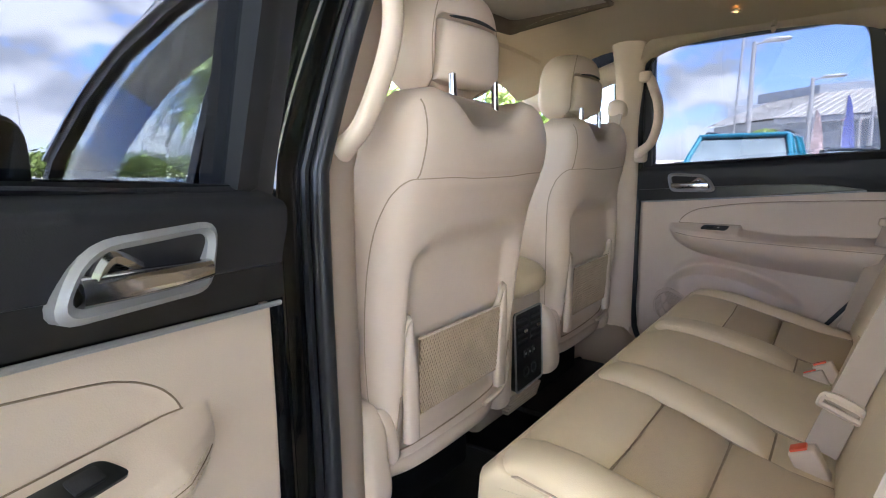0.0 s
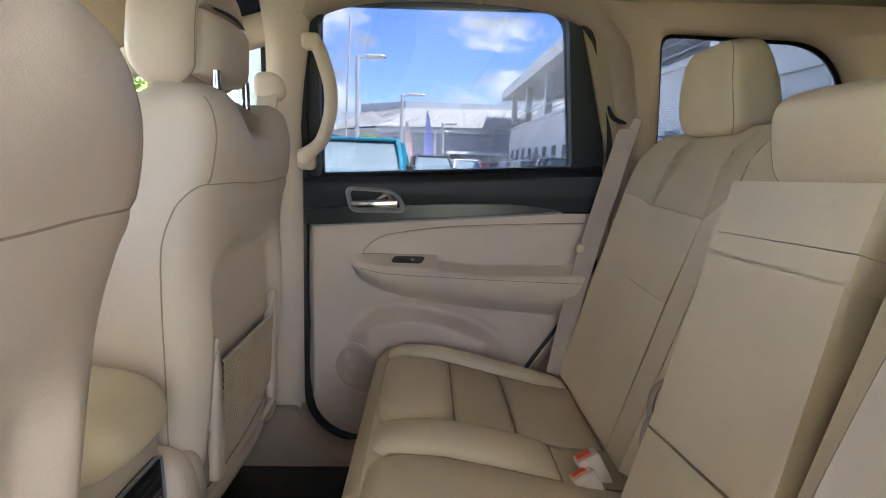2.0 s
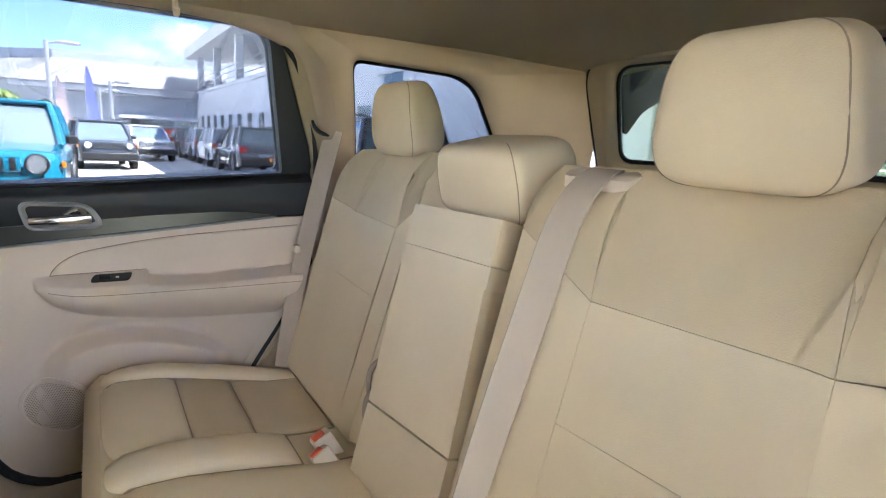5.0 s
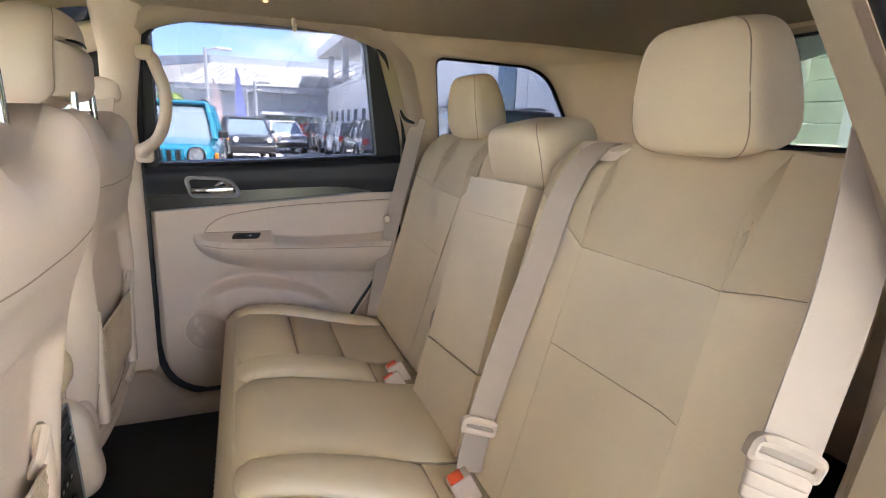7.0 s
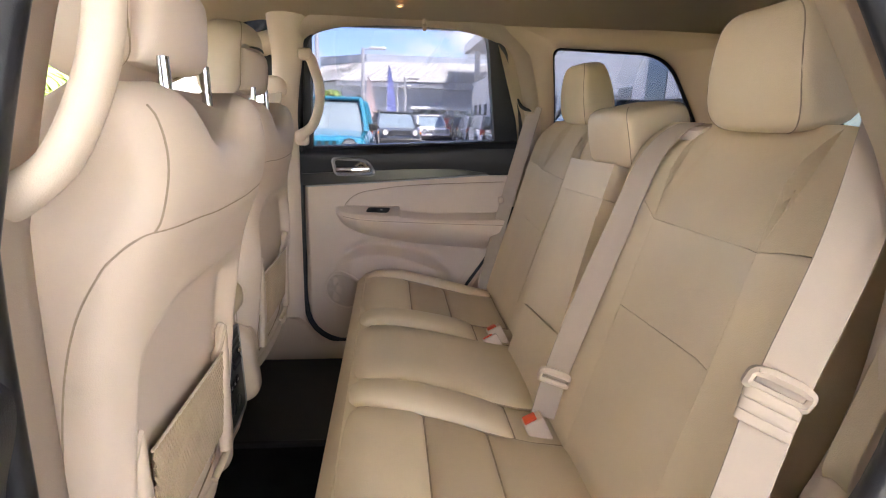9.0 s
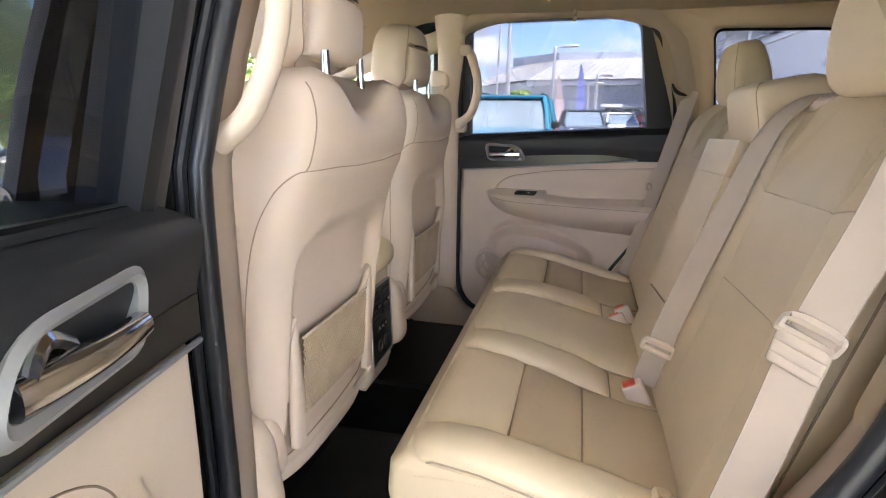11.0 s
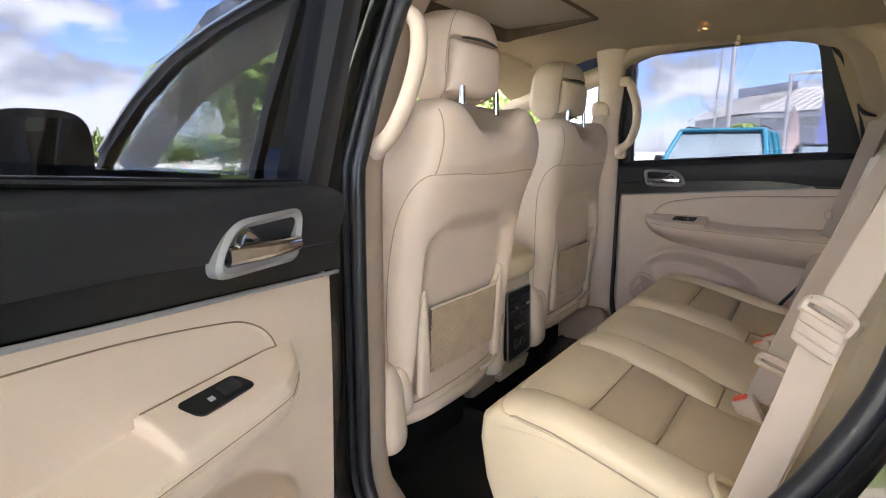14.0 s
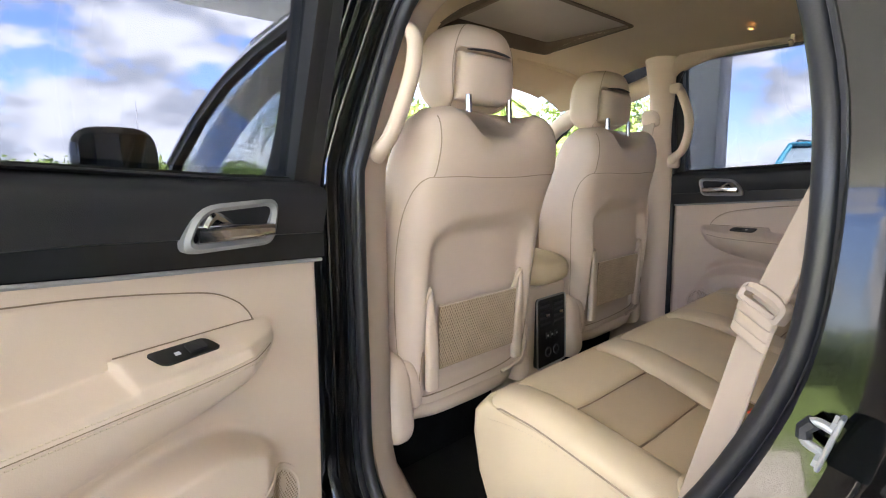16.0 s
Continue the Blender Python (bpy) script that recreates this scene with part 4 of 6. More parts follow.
    for j in range(13):
        rows.append([pocket(x, lerp(NZ0, NZ1, j / 12), 0.002 + 0.006 * math.sin(math.pi * j / 24)) for x in [lerp(NX0, NX1, i / 12) for i in range(13)]])
    grid(bm, rows)
    bmesh.ops.solidify(bm, geom=bm.faces[:], thickness=0.001)
    net = part("net_pocket", finish(bm), NETBACK, seat, "beige mesh map pocket")
    bm = bmesh.new()
    for sgn in (1, -1):
        for k in range(-22, 46):
            pts = []
            for q in range(13):
                z = lerp(NZ0, NZ1, q / 12)
                x = NX0 + k * 0.0080 + sgn * (z - NZ0) * 0.55
                if NX0 <= x <= NX1:
                    pts.append(pocket(x, z, 0.0035 + 0.006 * math.sin(math.pi * q / 24)))
            if len(pts) > 1:
                tube(bm, pts, 0.0015, 4)
    part("net_cord", finish(bm), NETTING, net)
    bm = bmesh.new()
    tube(bm, [pocket(lerp(NX0, NX1, i / 60), NZ1 + 0.0009 * math.sin(i * 1.9), 0.0095) for i in range(61)], 0.0023, 6)
    part("net_hem", finish(bm), PLASTIC, net)
    for x0, sg in ((-0.163, -1), (0.157, 1)):
        bm = bmesh.new()
        top = 0.946
        rows = []
        for k in range(20):
            t = k / 19
            z = lerp(0.705, top, t)
            wdt = (0.0175 - 0.0090 * sstep(0.40, 1.0, t)) * (1 - 0.55 * sstep(0.95, 1.0, t))
            xc = x0 - sg * 0.006 * (1 - sstep(0.3, 0.9, t))
            rows.append([pocket(xc + wdt * sup(2 * math.pi * q / 16, 3)[0], z, 0.003 + 0.010 * (1 - 0.6 * sstep(0.93, 1, t)) * sup(2 * math.pi * q / 16, 3)[1]) for q in range(16)])
        grid(bm, rows, close_u=True, cap=True)
        part("pocket_rail", finish(bm), PLASTIC, seat)
        bm = bmesh.new()
        xi = x0 - 0.011 * (1 if sg < 0 else 1)
        tube(bm, smooth_line([pocket(xi - 0.004, top - 0.062, -0.010), pocket(xi - 0.004, top - 0.040, 0.002), pocket(xi - 0.001, top - 0.016, 0.008), pocket(x0, top - 0.006, 0.008)], 5), 0.0065, 8)
        part("hook", finish(bm), PLASTIC, seat)
    # lower lip of the back panel with its pull loop, and the cloth roll below
    bm = bmesh.new()
    tube(bm, smooth_line([on_back(x, z) + Vector((0, -0.001, 0)) for x, z in ((-0.185, 0.80), (-0.186, 0.72), (-0.176, 0.690), (-0.14, 0.682), (0.0, 0.684), (0.13, 0.690), (0.165, 0.702), (0.184, 0.735), (0.188, 0.80))], 6), 0.0016, 6)
    part("seam", finish(bm), SEAT_SEAM, back)
    bm = bmesh.new()
    tube(bm, smooth_line([(cx + 0.10, y0 + 0.010, 0.672), (cx + 0.165, y0 + 0.004, 0.690), (cx + 0.194, y0 + 0.008, 0.730), (cx + 0.203, y0 + 0.022, 0.775)], 6), 0.008, 10, flat=0.6)
    part("pull_loop", finish(bm), PLASTIC, seat)
    bm = bmesh.new()
    tube(bm, smooth_line([(cx - 0.185, y0 + 0.052, 0.652), (cx - 0.1, y0 + 0.036, 0.648), (cx + 0.1, y0 + 0.036, 0.650), (cx + 0.165, y0 + 0.056, 0.664)], 6), 0.027, 14)
    part("back_hem", finish(bm), VINYL, seat)
    # recliner covers at both sides
    for q in (-1, 1):
        bm = bmesh.new()
        pillow(bm, (cx + q * (0.238 if q < 0 else 0.215), y0 + 0.085, 0.695), (0.038 if q < 0 else 0.030, 0.085 if q < 0 else 0.065, 0.105 if q < 0 else 0.090), ns=(3.2, 3.0), nu=40, nv=26,
               shape=lambda p: Vector((p.x, p.y + 0.22 * p.z * (p.z < 0), p.z)))
        part("recliner_cover", finish(bm), PLASTIC, seat)
        bm = bmesh.new()
        fm_ = Matrix.Translation((cx + q * 0.198, y0 + 0.034, 0.722)) @ Matrix.Rotation(radians(q * 14), 4, "Y")
        pillow(bm, (0, 0, 0), (0.018, 0.028, 0.062), fm_, ns=(3, 3), nu=24, nv=16)
        part("recliner_flap", finish(bm), VINYL, seat)
    # cushion and plinth, seen low between the seats
    bm = bmesh.new()
    pillow(bm, (cx, y0 + 0.36, 0.66), (0.255, 0.30, 0.09), ns=(4, 3))
    part("cushion", finish(bm), VINYL, seat)
    bm = bmesh.new()
    box(bm, (cx - 0.2, y0 + 0.12, 0.44), (cx + 0.2, y0 + 0.6, 0.60), 0.02)
    part("plinth", finish(bm), CARPET, seat)
    # headrest
    hr_m = Matrix.Translation((cx + 0.004, y0 + 0.024 + lean, 1.426)) @ Matrix.Rotation(radians(5), 4, "X")
    bm = bmesh.new()

    def hshape(p):
        k = 1 - 0.10 * sstep(0.0, 0.10, p.z) - 0.06 * sstep(-0.04, -0.10, p.z)
        y = p.y * (1 + 0.10 * sstep(0.0, -0.09, p.z))
        if p.y < 0:
            y += 0.024 * (1 - sstep(0.034, 0.044, p.z)) * sstep(0.100, 0.080, abs(p.x)) * sstep(0.0, -0.045, p.y)
        return Vector((p.x * k, y + 0.022 * (p.x / 0.14) ** 2, p.z))
    pillow(bm, (0, 0.0, 0.0), (0.122, 0.064, 0.100), hr_m, ns=(3.6, 3.2), nu=96, nv=60, shape=hshape)
    head = part("headrest", finish(bm), VINYL, seat, angle=70)
    for q in (-1, 1):
        pts = []
        for k in range(30):
            cb, sb = sup(-1.2 + 2.5 * k / 29, 3.2)
            ca, sa = sup(radians(-90 + q * 46), 3.6)
            pts.append(hr_m @ hshape(Vector((0.1224 * ca * cb, 0.0643 * sa * cb, 0.1003 * sb))))
        bm = bmesh.new()
        tube(bm, pts, 0.0010, 5)
        part("seam", finish(bm), SEAT_SEAM, head)
    bm = bmesh.new()

    def hsurf(x, z):
        return hr_m @ Vector((x, -0.052 + 0.022 * (x / 0.14) ** 2 - 0.05 * max(-z - 0.01, 0), z))
    pad(bm, [(-0.092, -0.066), (0.092, -0.066), (0.084, 0.034), (-0.084, 0.034)], hsurf, 0.023, back=0.016, p=4.5, q=1.6)
    for v in bm.verts:
        q = hr_m.inverted() @ v.co
        if q.z < -0.045:
            v.co += hr_m.to_3x3() @ Vector((0, 0, -0.010 * (1 - (q.x / 0.095) ** 2)))
    part("headrest_flap", finish(bm), VINYL, head, "folding beige leather flap", angle=70)
    # a solid dark tube stands in for the shade inside the flap's slit
    bm = bmesh.new()
    tube(bm, [hsurf(-0.074 + 0.148 * i / 16, 0.0375 + 0.004 * math.sin(math.pi * i / 16)) + Vector((0, -0.0085, 0)) for i in range(17)], 0.0030, 6, taper=lambda t: 0.25 + 0.9 * math.sin(math.pi * t) ** 0.5)
    part("flap_gap", finish(bm), DARK, head, "dark tube for the shaded slit above the flap")
    for q in (-1, 1):
        bm = bmesh.new()
        px = cx + q * 0.069
        tube(bm, [(px, y0 + lean - 0.040, 1.22), (px, y0 + lean - 0.038, 1.30), (px, y0 + lean - 0.036, 1.364)], 0.0070, 14)
        part("headrest_post", finish(bm), CHROME, seat, "chrome headrest post")
        bm = bmesh.new()
        tube(bm, [(px + 0.013 * math.cos(a), y0 + lean - 0.038 + 0.013 * math.sin(a), 1.284) for a in [2 * math.pi * k / 20 for k in range(20)]], 0.003, 6, closed=True)
        part("post_collar", finish(bm), PLASTIC, seat)
    return seat


front_seat(-0.366, 0.815, "beige leather front seat with a mesh pocket behind it")
front_seat(0.388, 0.850, "beige leather front seat with a mesh pocket behind it", 0.05)


# ---- rear bench ----
def back_s(x, z):
    """The bench back's base surface."""
    k = abs(x - CX)
    return Vector((x, 0.030 - 0.022 * sstep(0.18, 0.19, x) + (1.14 - z) * 0.28 + 0.012 * sstep(0.52, 0.60, k) - 0.02 * sstep(0.61, 0.65, k) - 0.055 * (sstep(1.205, 1.30, z)) ** 2, z))


def cush_z(y):
    return lin([(0.15, 0.712), (0.25, 0.722), (0.37, 0.752), (0.48, 0.778), (0.56, 0.785)])(y)


def cush_s(x, y):
    k = abs(x - CX)
    return Vector((x, y, cush_z(y) - 0.045 * sstep(0.552, 0.625, y) ** 2 - 0.014 + 0.008 * sstep(0.45, 0.58, k) - 0.02 * sstep(0.59, 0.64, k)))


def seat_panel(name, quad, surf, puff, material, parent, flip=False, **kw):
    bm = bmesh.new()
    pad(bm, quad, surf, puff, **kw)
    ob = part(name, finish(bm), material, parent, angle=60)
    # tube darker than the leather, painting the crease's shade round the panel
    bm = bmesh.new()
    line = []
    for a, b in zip(quad, quad[1:] + quad[:1]):
        for k in range(12):
            x, y = lerp(a[0], b[0], k / 12), lerp(a[1], b[1], k / 12)
            o = surf(x, y)
            nrm = (surf(x + 0.002, y) - o).cross(surf(x, y + 0.002) - o).normalized()
            line.append(o + nrm * (0.0022 if "cushion" in name else 0.0060))
    tube(bm, line, 0.0021, 5, closed=True)
    part("seam", finish(bm), SEAT_SEAM if "cushion" in name else GROOVE, ob)
    return ob


def mx(x):
    return 0.080 - x


def mid_s(x, z):
    """The folded armrest's front."""
    return Vector((x, 0.024 + (1.21 - z) * 0.27, z))


bench = thing("rear_bench", (CX, 0.2, 0.44), "three-seat beige leather rear bench with perforated inserts", "car seat")
# body of the back, one slab for each split part
for x0, x1, surf in ((-0.600, -0.092, back_s), (-0.090, 0.186, mid_s), (0.188, 0.664, back_s)):
    bm = bmesh.new()
    rows = []
    for z in [0.62, 0.75, 0.9, 1.05, 1.2, 1.25, 1.272]:
        yb = surf((x0 + x1) / 2, z).y
        t = 0.11 if z < 1.24 else 0.08
        zz = min(z, 1.215 + 0.2 * (z - 1.2)) if surf is mid_s and z > 1.2 else z
        rows.append([(x0 + 0.004, yb - 0.004, zz), (x1 - 0.004, yb - 0.004, zz), (x1 - 0.004, yb - t, zz), (x0 + 0.004, yb - t, zz)])
    grid(bm, rows, close_u=True, cap=True)
    bmesh.ops.bevel(bm, geom=bm.edges[:], offset=0.006, segments=1, affect="EDGES")
    part("back_shell", finish(bm), LEATHER, bench)
P3 = dict(back=0.04)
NEAR_BACK = [
    ("back_insert", [(-0.538, 0.9945), (-0.2580, 0.9845), (-0.2558, 1.1375), (-0.528, 1.1460)], 0.021, LEATHER),
    ("back_insert", [(-0.548, 0.70), (-0.2618, 0.70), (-0.2580, 0.9838), (-0.538, 0.9938)], 0.024, LEATHER),
    ("back_panel", [(-0.528, 1.1467), (-0.2558, 1.1382), (-0.240, 1.280), (-0.512, 1.280)], 0.026, LEATHER),
    ("back_bolster", [(-0.606, 0.72), (-0.5487, 0.70), (-0.5287, 1.1460), (-0.598, 1.166)], 0.030, LEATHER),
    ("back_bolster", [(-0.598, 1.1667), (-0.5287, 1.1467), (-0.5127, 1.280), (-0.590, 1.272)], 0.022, LEATHER),
    ("back_bolster", [(-0.2613, 0.70), (-0.112, 0.70), (-0.100, 1.205), (-0.2553, 1.1376)], 0.027, LEATHER),
    ("back_bolster", [(-0.2553, 1.1384), (-0.100, 1.2058), (-0.098, 1.278), (-0.2393, 1.280)], 0.026, LEATHER)]
for name, quad, puff, material in NEAR_BACK:
    seat_panel(name, quad, back_s, puff, material, bench, **P3)
FAR_BACK = [
    ("back_insert", [(0.315, 0.9855), (0.538, 0.9935), (0.519, 1.1450), (0.301, 1.1385)], 0.024),
    ("back_insert", [(0.322, 0.70), (0.552, 0.70), (0.538, 0.9928), (0.315, 0.9848)], 0.025),
    ("back_panel", [(0.301, 1.1392), (0.519, 1.1457), (0.505, 1.280), (0.312, 1.280)], 0.027),
    ("back_bolster", [(0.5527, 0.70), (0.662, 0.72), (0.650, 1.166), (0.5197, 1.1450)], 0.033),
    ("back_bolster", [(0.5197, 1.1457), (0.650, 1.1667), (0.640, 1.272), (0.5057, 1.280)], 0.030),
    ("back_bolster", [(0.252, 0.70), (0.3213, 0.70), (0.3003, 1.1376), (0.240, 1.185)], 0.027),
    ("back_bolster", [(0.240, 1.1858), (0.3003, 1.1384), (0.3113, 1.280), (0.238, 1.279)], 0.026),
    ("back_bolster", [(0.190, 0.72), (0.2514, 0.70), (0.2374, 1.279), (0.186, 1.276)], 0.037)]
for name, quad, puff in FAR_BACK:
    seat_panel(name, quad, back_s, puff, LEATHER, bench, **P3)
# middle armrest section
seat_panel("armrest_panel", [(-0.108, 0.862), (0.152, 0.838), (0.172, 1.104), (-0.080, 1.112)], mid_s, 0.024, LEATHER, bench, back=0.05)
seat_panel("armrest_pull", [(-0.084, 1.108), (0.176, 1.100), (0.178, 1.131), (-0.082, 1.141)], mid_s, 0.0285, LEATHER, bench, back=0.05, p=12)
seat_panel("armrest_panel", [(-0.079, 1.1420), (0.174, 1.1320), (0.178, 1.205), (-0.078, 1.212)], mid_s, 0.024, LEATHER, bench, back=0.05)
seat_panel("middle_panel", [(-0.118, 0.70), (0.150, 0.70), (0.152, 0.834), (-0.108, 0.858)], mid_s, 0.022, LEATHER, bench, back=0.05)
bm = bmesh.new()
mh = Matrix.Translation((0.036, -0.018, 1.281)) @ Matrix.Rotation(radians(-12), 4, "X")


def mid_shape(p):
    return Vector((p.x * (1 - 0.05 * sstep(0, 0.06, p.z)), p.y, p.z))


pillow(bm, (0, 0, 0), (0.119, 0.070, 0.066), mh, ns=(9.0, 5.0), nu=64, nv=30, shape=mid_shape)
mid_head = part("middle_headrest", finish(bm), LEATHER, bench, "low folded beige leather middle headrest")
for q in (-1, 1):
    bm = bmesh.new()
    ca, sa = sup(math.radians(42), 9.0)
    ring = []
    for k in range(29):
        cb, sb = sup(-1.3 + 2.6 * k / 28, 5.0)
        ring.append(mh @ mid_shape(Vector((q * 0.1192 * ca * cb, 0.0702 * sa * cb, 0.0662 * sb))))
    tube(bm, ring, 0.0009, 5)
    part("seam", finish(bm), SEAT_SEAM, mid_head)
# headrests
for cx, rot in ((-0.378, 0.022), (0.446, -0.006)):
    hm = Matrix.Translation((cx, -0.040 + rot, 1.385 if cx < 0 else 1.384)) @ Matrix.Rotation(radians(-9), 4, "X")
    bm = bmesh.new()
    pillow(bm, (0, 0, 0), (0.109, 0.054, 0.084), hm, ns=(4.6, 4.6), nu=64, nv=32,
           shape=lambda p: Vector((p.x * (1 - 0.13 * sstep(-0.05, 0.09, p.z)), p.y * (1 - 0.30 * sstep(-0.02, 0.09, p.z)), p.z)))
    hr = part("headrest", finish(bm), LEATHER, bench)
    for q in (-1, 1):
        pts = []
        for k in range(28):
            b = -1.35 + 2.7 * k / 27
            cb, sb = sup(b, 4.6)
            ca, sa = sup(math.radians(36), 4.6)
            p = Vector((q * 0.1092 * cb * ca, 0.0542 * cb * sa, 0.0842 * sb))
            pts.append(hm @ Vector((p.x * (1 - 0.13 * sstep(-0.05, 0.09, p.z)), p.y * (1 - 0.30 * sstep(-0.02, 0.09, p.z)), p.z)))
        bm = bmesh.new()
        tube(bm, pts, 0.0009, 5)
        part("seam", finish(bm), SEAT_SEAM, hr)
    for q in (-1, 1):
        bm = bmesh.new()
        tube(bm, [(cx + q * 0.065, -0.052, 1.25), (cx + q * 0.065, -0.052, 1.34)], 0.0065, 12)
        part("headrest_post", finish(bm), CHROME, bench, "chrome headrest post")
        bm = bmesh.new()
        prism(bm, rounded([(-0.014, -0.012), (0.014, -0.012), (0.014, 0.012), (-0.014, 0.012)], 0.008), lambda x, y, d, c=cx + q * 0.065: Vector((c + x, y - 0.050, 1.287 + d)), -0.012, 0.006)
        part("post_collar", finish(bm), DARK, bench, "dark headrest post collar")
# cushion: body and panels
bm = bmesh.new()
pts = [(0.60, 0.775), (0.628, 0.745), (0.632, 0.70), (0.618, 0.62), (0.585, 0.54), (0.555, 0.50), (0.10, 0.50), (0.10, 0.70), (0.20, 0.700), (0.37, 0.732), (0.48, 0.758), (0.56, 0.768)]
rows = []
for x in [-0.592, -0.586, -0.570, -0.4, -0.1, 0.2, 0.45, 0.655, 0.672, 0.678]:
    k = 1 - (0.06 if x in (-0.592, 0.678) else 0.02 if x in (-0.586, 0.672) else 0)
    rows.append([(x, 0.35 + (y - 0.35) * k, 0.62 + (z - 0.62) * k) for y, z in pts])
grid(bm, rows, close_u=True, cap=True)
part("cushion_body", finish(bm), LEATHER, bench, angle=50)
for sg in (-1, 1):
    f = (lambda q: q) if sg < 0 else (lambda q: [(mx(x), y) for x, y in q][::-1])
    kw = dict(back=0.03, p=4.0)
    seat_panel("cushion_insert", f([(-0.508, 0.4555), (-0.216, 0.4545), (-0.200, 0.614), (-0.512, 0.616)]), cush_s, 0.019, LEATHER, bench, **kw)
    seat_panel("cushion_insert", f([(-0.503, 0.3375), (-0.240, 0.3365), (-0.216, 0.4537), (-0.508, 0.4547)]), cush_s, 0.017, LEATHER_IN, bench, **kw)
    seat_panel("cushion_insert", f([(-0.505, 0.17), (-0.248, 0.17), (-0.240, 0.3357), (-0.503, 0.3367)]), cush_s, 0.017, LEATHER_IN, bench, **kw)
    seat_panel("cushion_bolster", f([(-0.600, 0.17), (-0.5058, 0.17), (-0.5128, 0.617), (-0.588, 0.590)]), cush_s, 0.021, LEATHER, bench, **kw)
    seat_panel("cushion_bolster", f([(-0.2472, 0.28), (-0.126, 0.28), (-0.106, 0.619), (-0.1992, 0.615)]), cush_s, 0.023, LEATHER, bench, **kw)
seat_panel("middle_cushion", [(-0.1252, 0.17), (0.2052, 0.17), (0.1852, 0.621), (-0.1052, 0.621)], cush_s, 0.023, LEATHER, bench, back=0.03, p=4.0)
# stitched seams


def stitches(pts, parent, n=3):
    """A row of short pale threads along a line."""
    line = smooth_line(pts, 40)
    bm = bmesh.new()
    for k in range(0, len(line) - 2, n):
        tube(bm, [line[k], line[k + 1]], 0.0008, 4)
    part("stitching", finish(bm), STITCH, parent)


for q in (1, -1):
    f = (lambda x: x) if q > 0 else mx
    stitches([cush_s(f(x), y) + Vector((0, 0, 0.0205)) for x, y in ((-0.133, 0.30), (-0.128, 0.40), (-0.120, 0.50), (-0.114, 0.585))], bench)
    stitches([cush_s(f(x), 0.592) + Vector((0, 0, 0.0165)) for x in (-0.50, -0.42, -0.34, -0.22)], bench)
stitches([(-0.5935, y, z) for y, z in ((0.26, 0.700), (0.40, 0.728), (0.50, 0.742), (0.585, 0.738))], bench)
bm = bmesh.new()
prism(bm, rounded([(0.30, 0.46), (0.30, 0.585), (0.36, 0.640), (0.44, 0.630), (0.475, 0.575), (0.475, 0.46)], [0.01, 0.04, 0.04, 0.04, 0.03, 0.01]), lambda y, z, d: Vector((-0.592 - d, y, z)), 0.0, 0.006)
part("side_shield", finish(bm), PLASTIC, bench, "beige plastic hinge cover")
stitches([(x, 0.6305, 0.728) for x in (-0.565, -0.4, -0.2, 0.0, 0.2, 0.4, 0.63)], bench)


# ---- seat belts ----
def strap(bm, pts, width, thick=0.0016, across=None, n=8, twist=None):
    """Webbing along points with a width direction."""
    line = smooth_line(pts, n)
    rows = []
    for i, p in enumerate(line):
        d = (line[min(i + 1, len(line) - 1)] - line[max(i - 1, 0)]).normalized()
        t = i / (len(line) - 1)
        a = Vector(across[0]).lerp(Vector(across[1]), t)
        a = (a - d * a.dot(d)).normalized()
        nn = d.cross(a).normalized()
        rows.append([p + a * width / 2 * u + nn * thick * v for u, v in ((-1, 0), (-0.96, 1), (0.96, 1), (1, 0), (0.96, -1), (-0.96, -1))])
    grid(bm, rows, close_u=True, cap=True)
    return bm


def belt_tongue(bm, c, along, across, size=1.0):
    """The slotted plate that the webbing runs through."""
    a, b = Vector(across).normalized(), Vector(along).normalized()
    n = a.cross(b).normalized()
    o = rounded([(-0.035, -0.010), (-0.020, -0.018), (0.020, -0.018), (0.035, -0.010), (0.034, 0.013), (-0.034, 0.013)], [0.008, 0.012, 0.012, 0.008, 0.006, 0.006])
    i = rounded([(-0.026, -0.003), (-0.018, -0.0045), (0.018, -0.0045), (0.026, -0.003), (0.026, 0.0035), (-0.026, 0.0035)], [0.001, 0.002, 0.002, 0.001, 0.002, 0.002])
    band(bm, o, i, lambda u, v, d: Vector(c) + (a * u + b * v) * size + n * d, -0.006, 0.006, 0.003)
    return bm


def buckle(c, tilt, label):
    t = thing("belt_buckle", c, label, "buckle", group="seat belt buckles")
    m = Matrix.Translation(c) @ Matrix.Rotation(radians(tilt), 4, "Y") @ Matrix.Rotation(radians(-28), 4, "X")
    bm = bmesh.new()
    box(bm, (-0.017, -0.030, -0.06), (0.017, 0.012, 0.032), 0.005, 3, m)
    part("housing", finish(bm), PLASTIC, t)
    bm = bmesh.new()
    box(bm, (-0.012, -0.018, 0.030), (0.012, 0.008, 0.036), 0.002, 2, m)
    part("release_button", finish(bm), RED, t, "orange-red release button")
    bm = bmesh.new()
    strap(bm, [m @ Vector((0, -0.01, -0.055)), m @ Vector((0, -0.02, -0.085)), m @ Vector((0, -0.03, -0.11))], 0.03, across=((1, 0, 0), (1, 0, 0)))
    part("stalk", finish(bm), WEB, t)
    return t


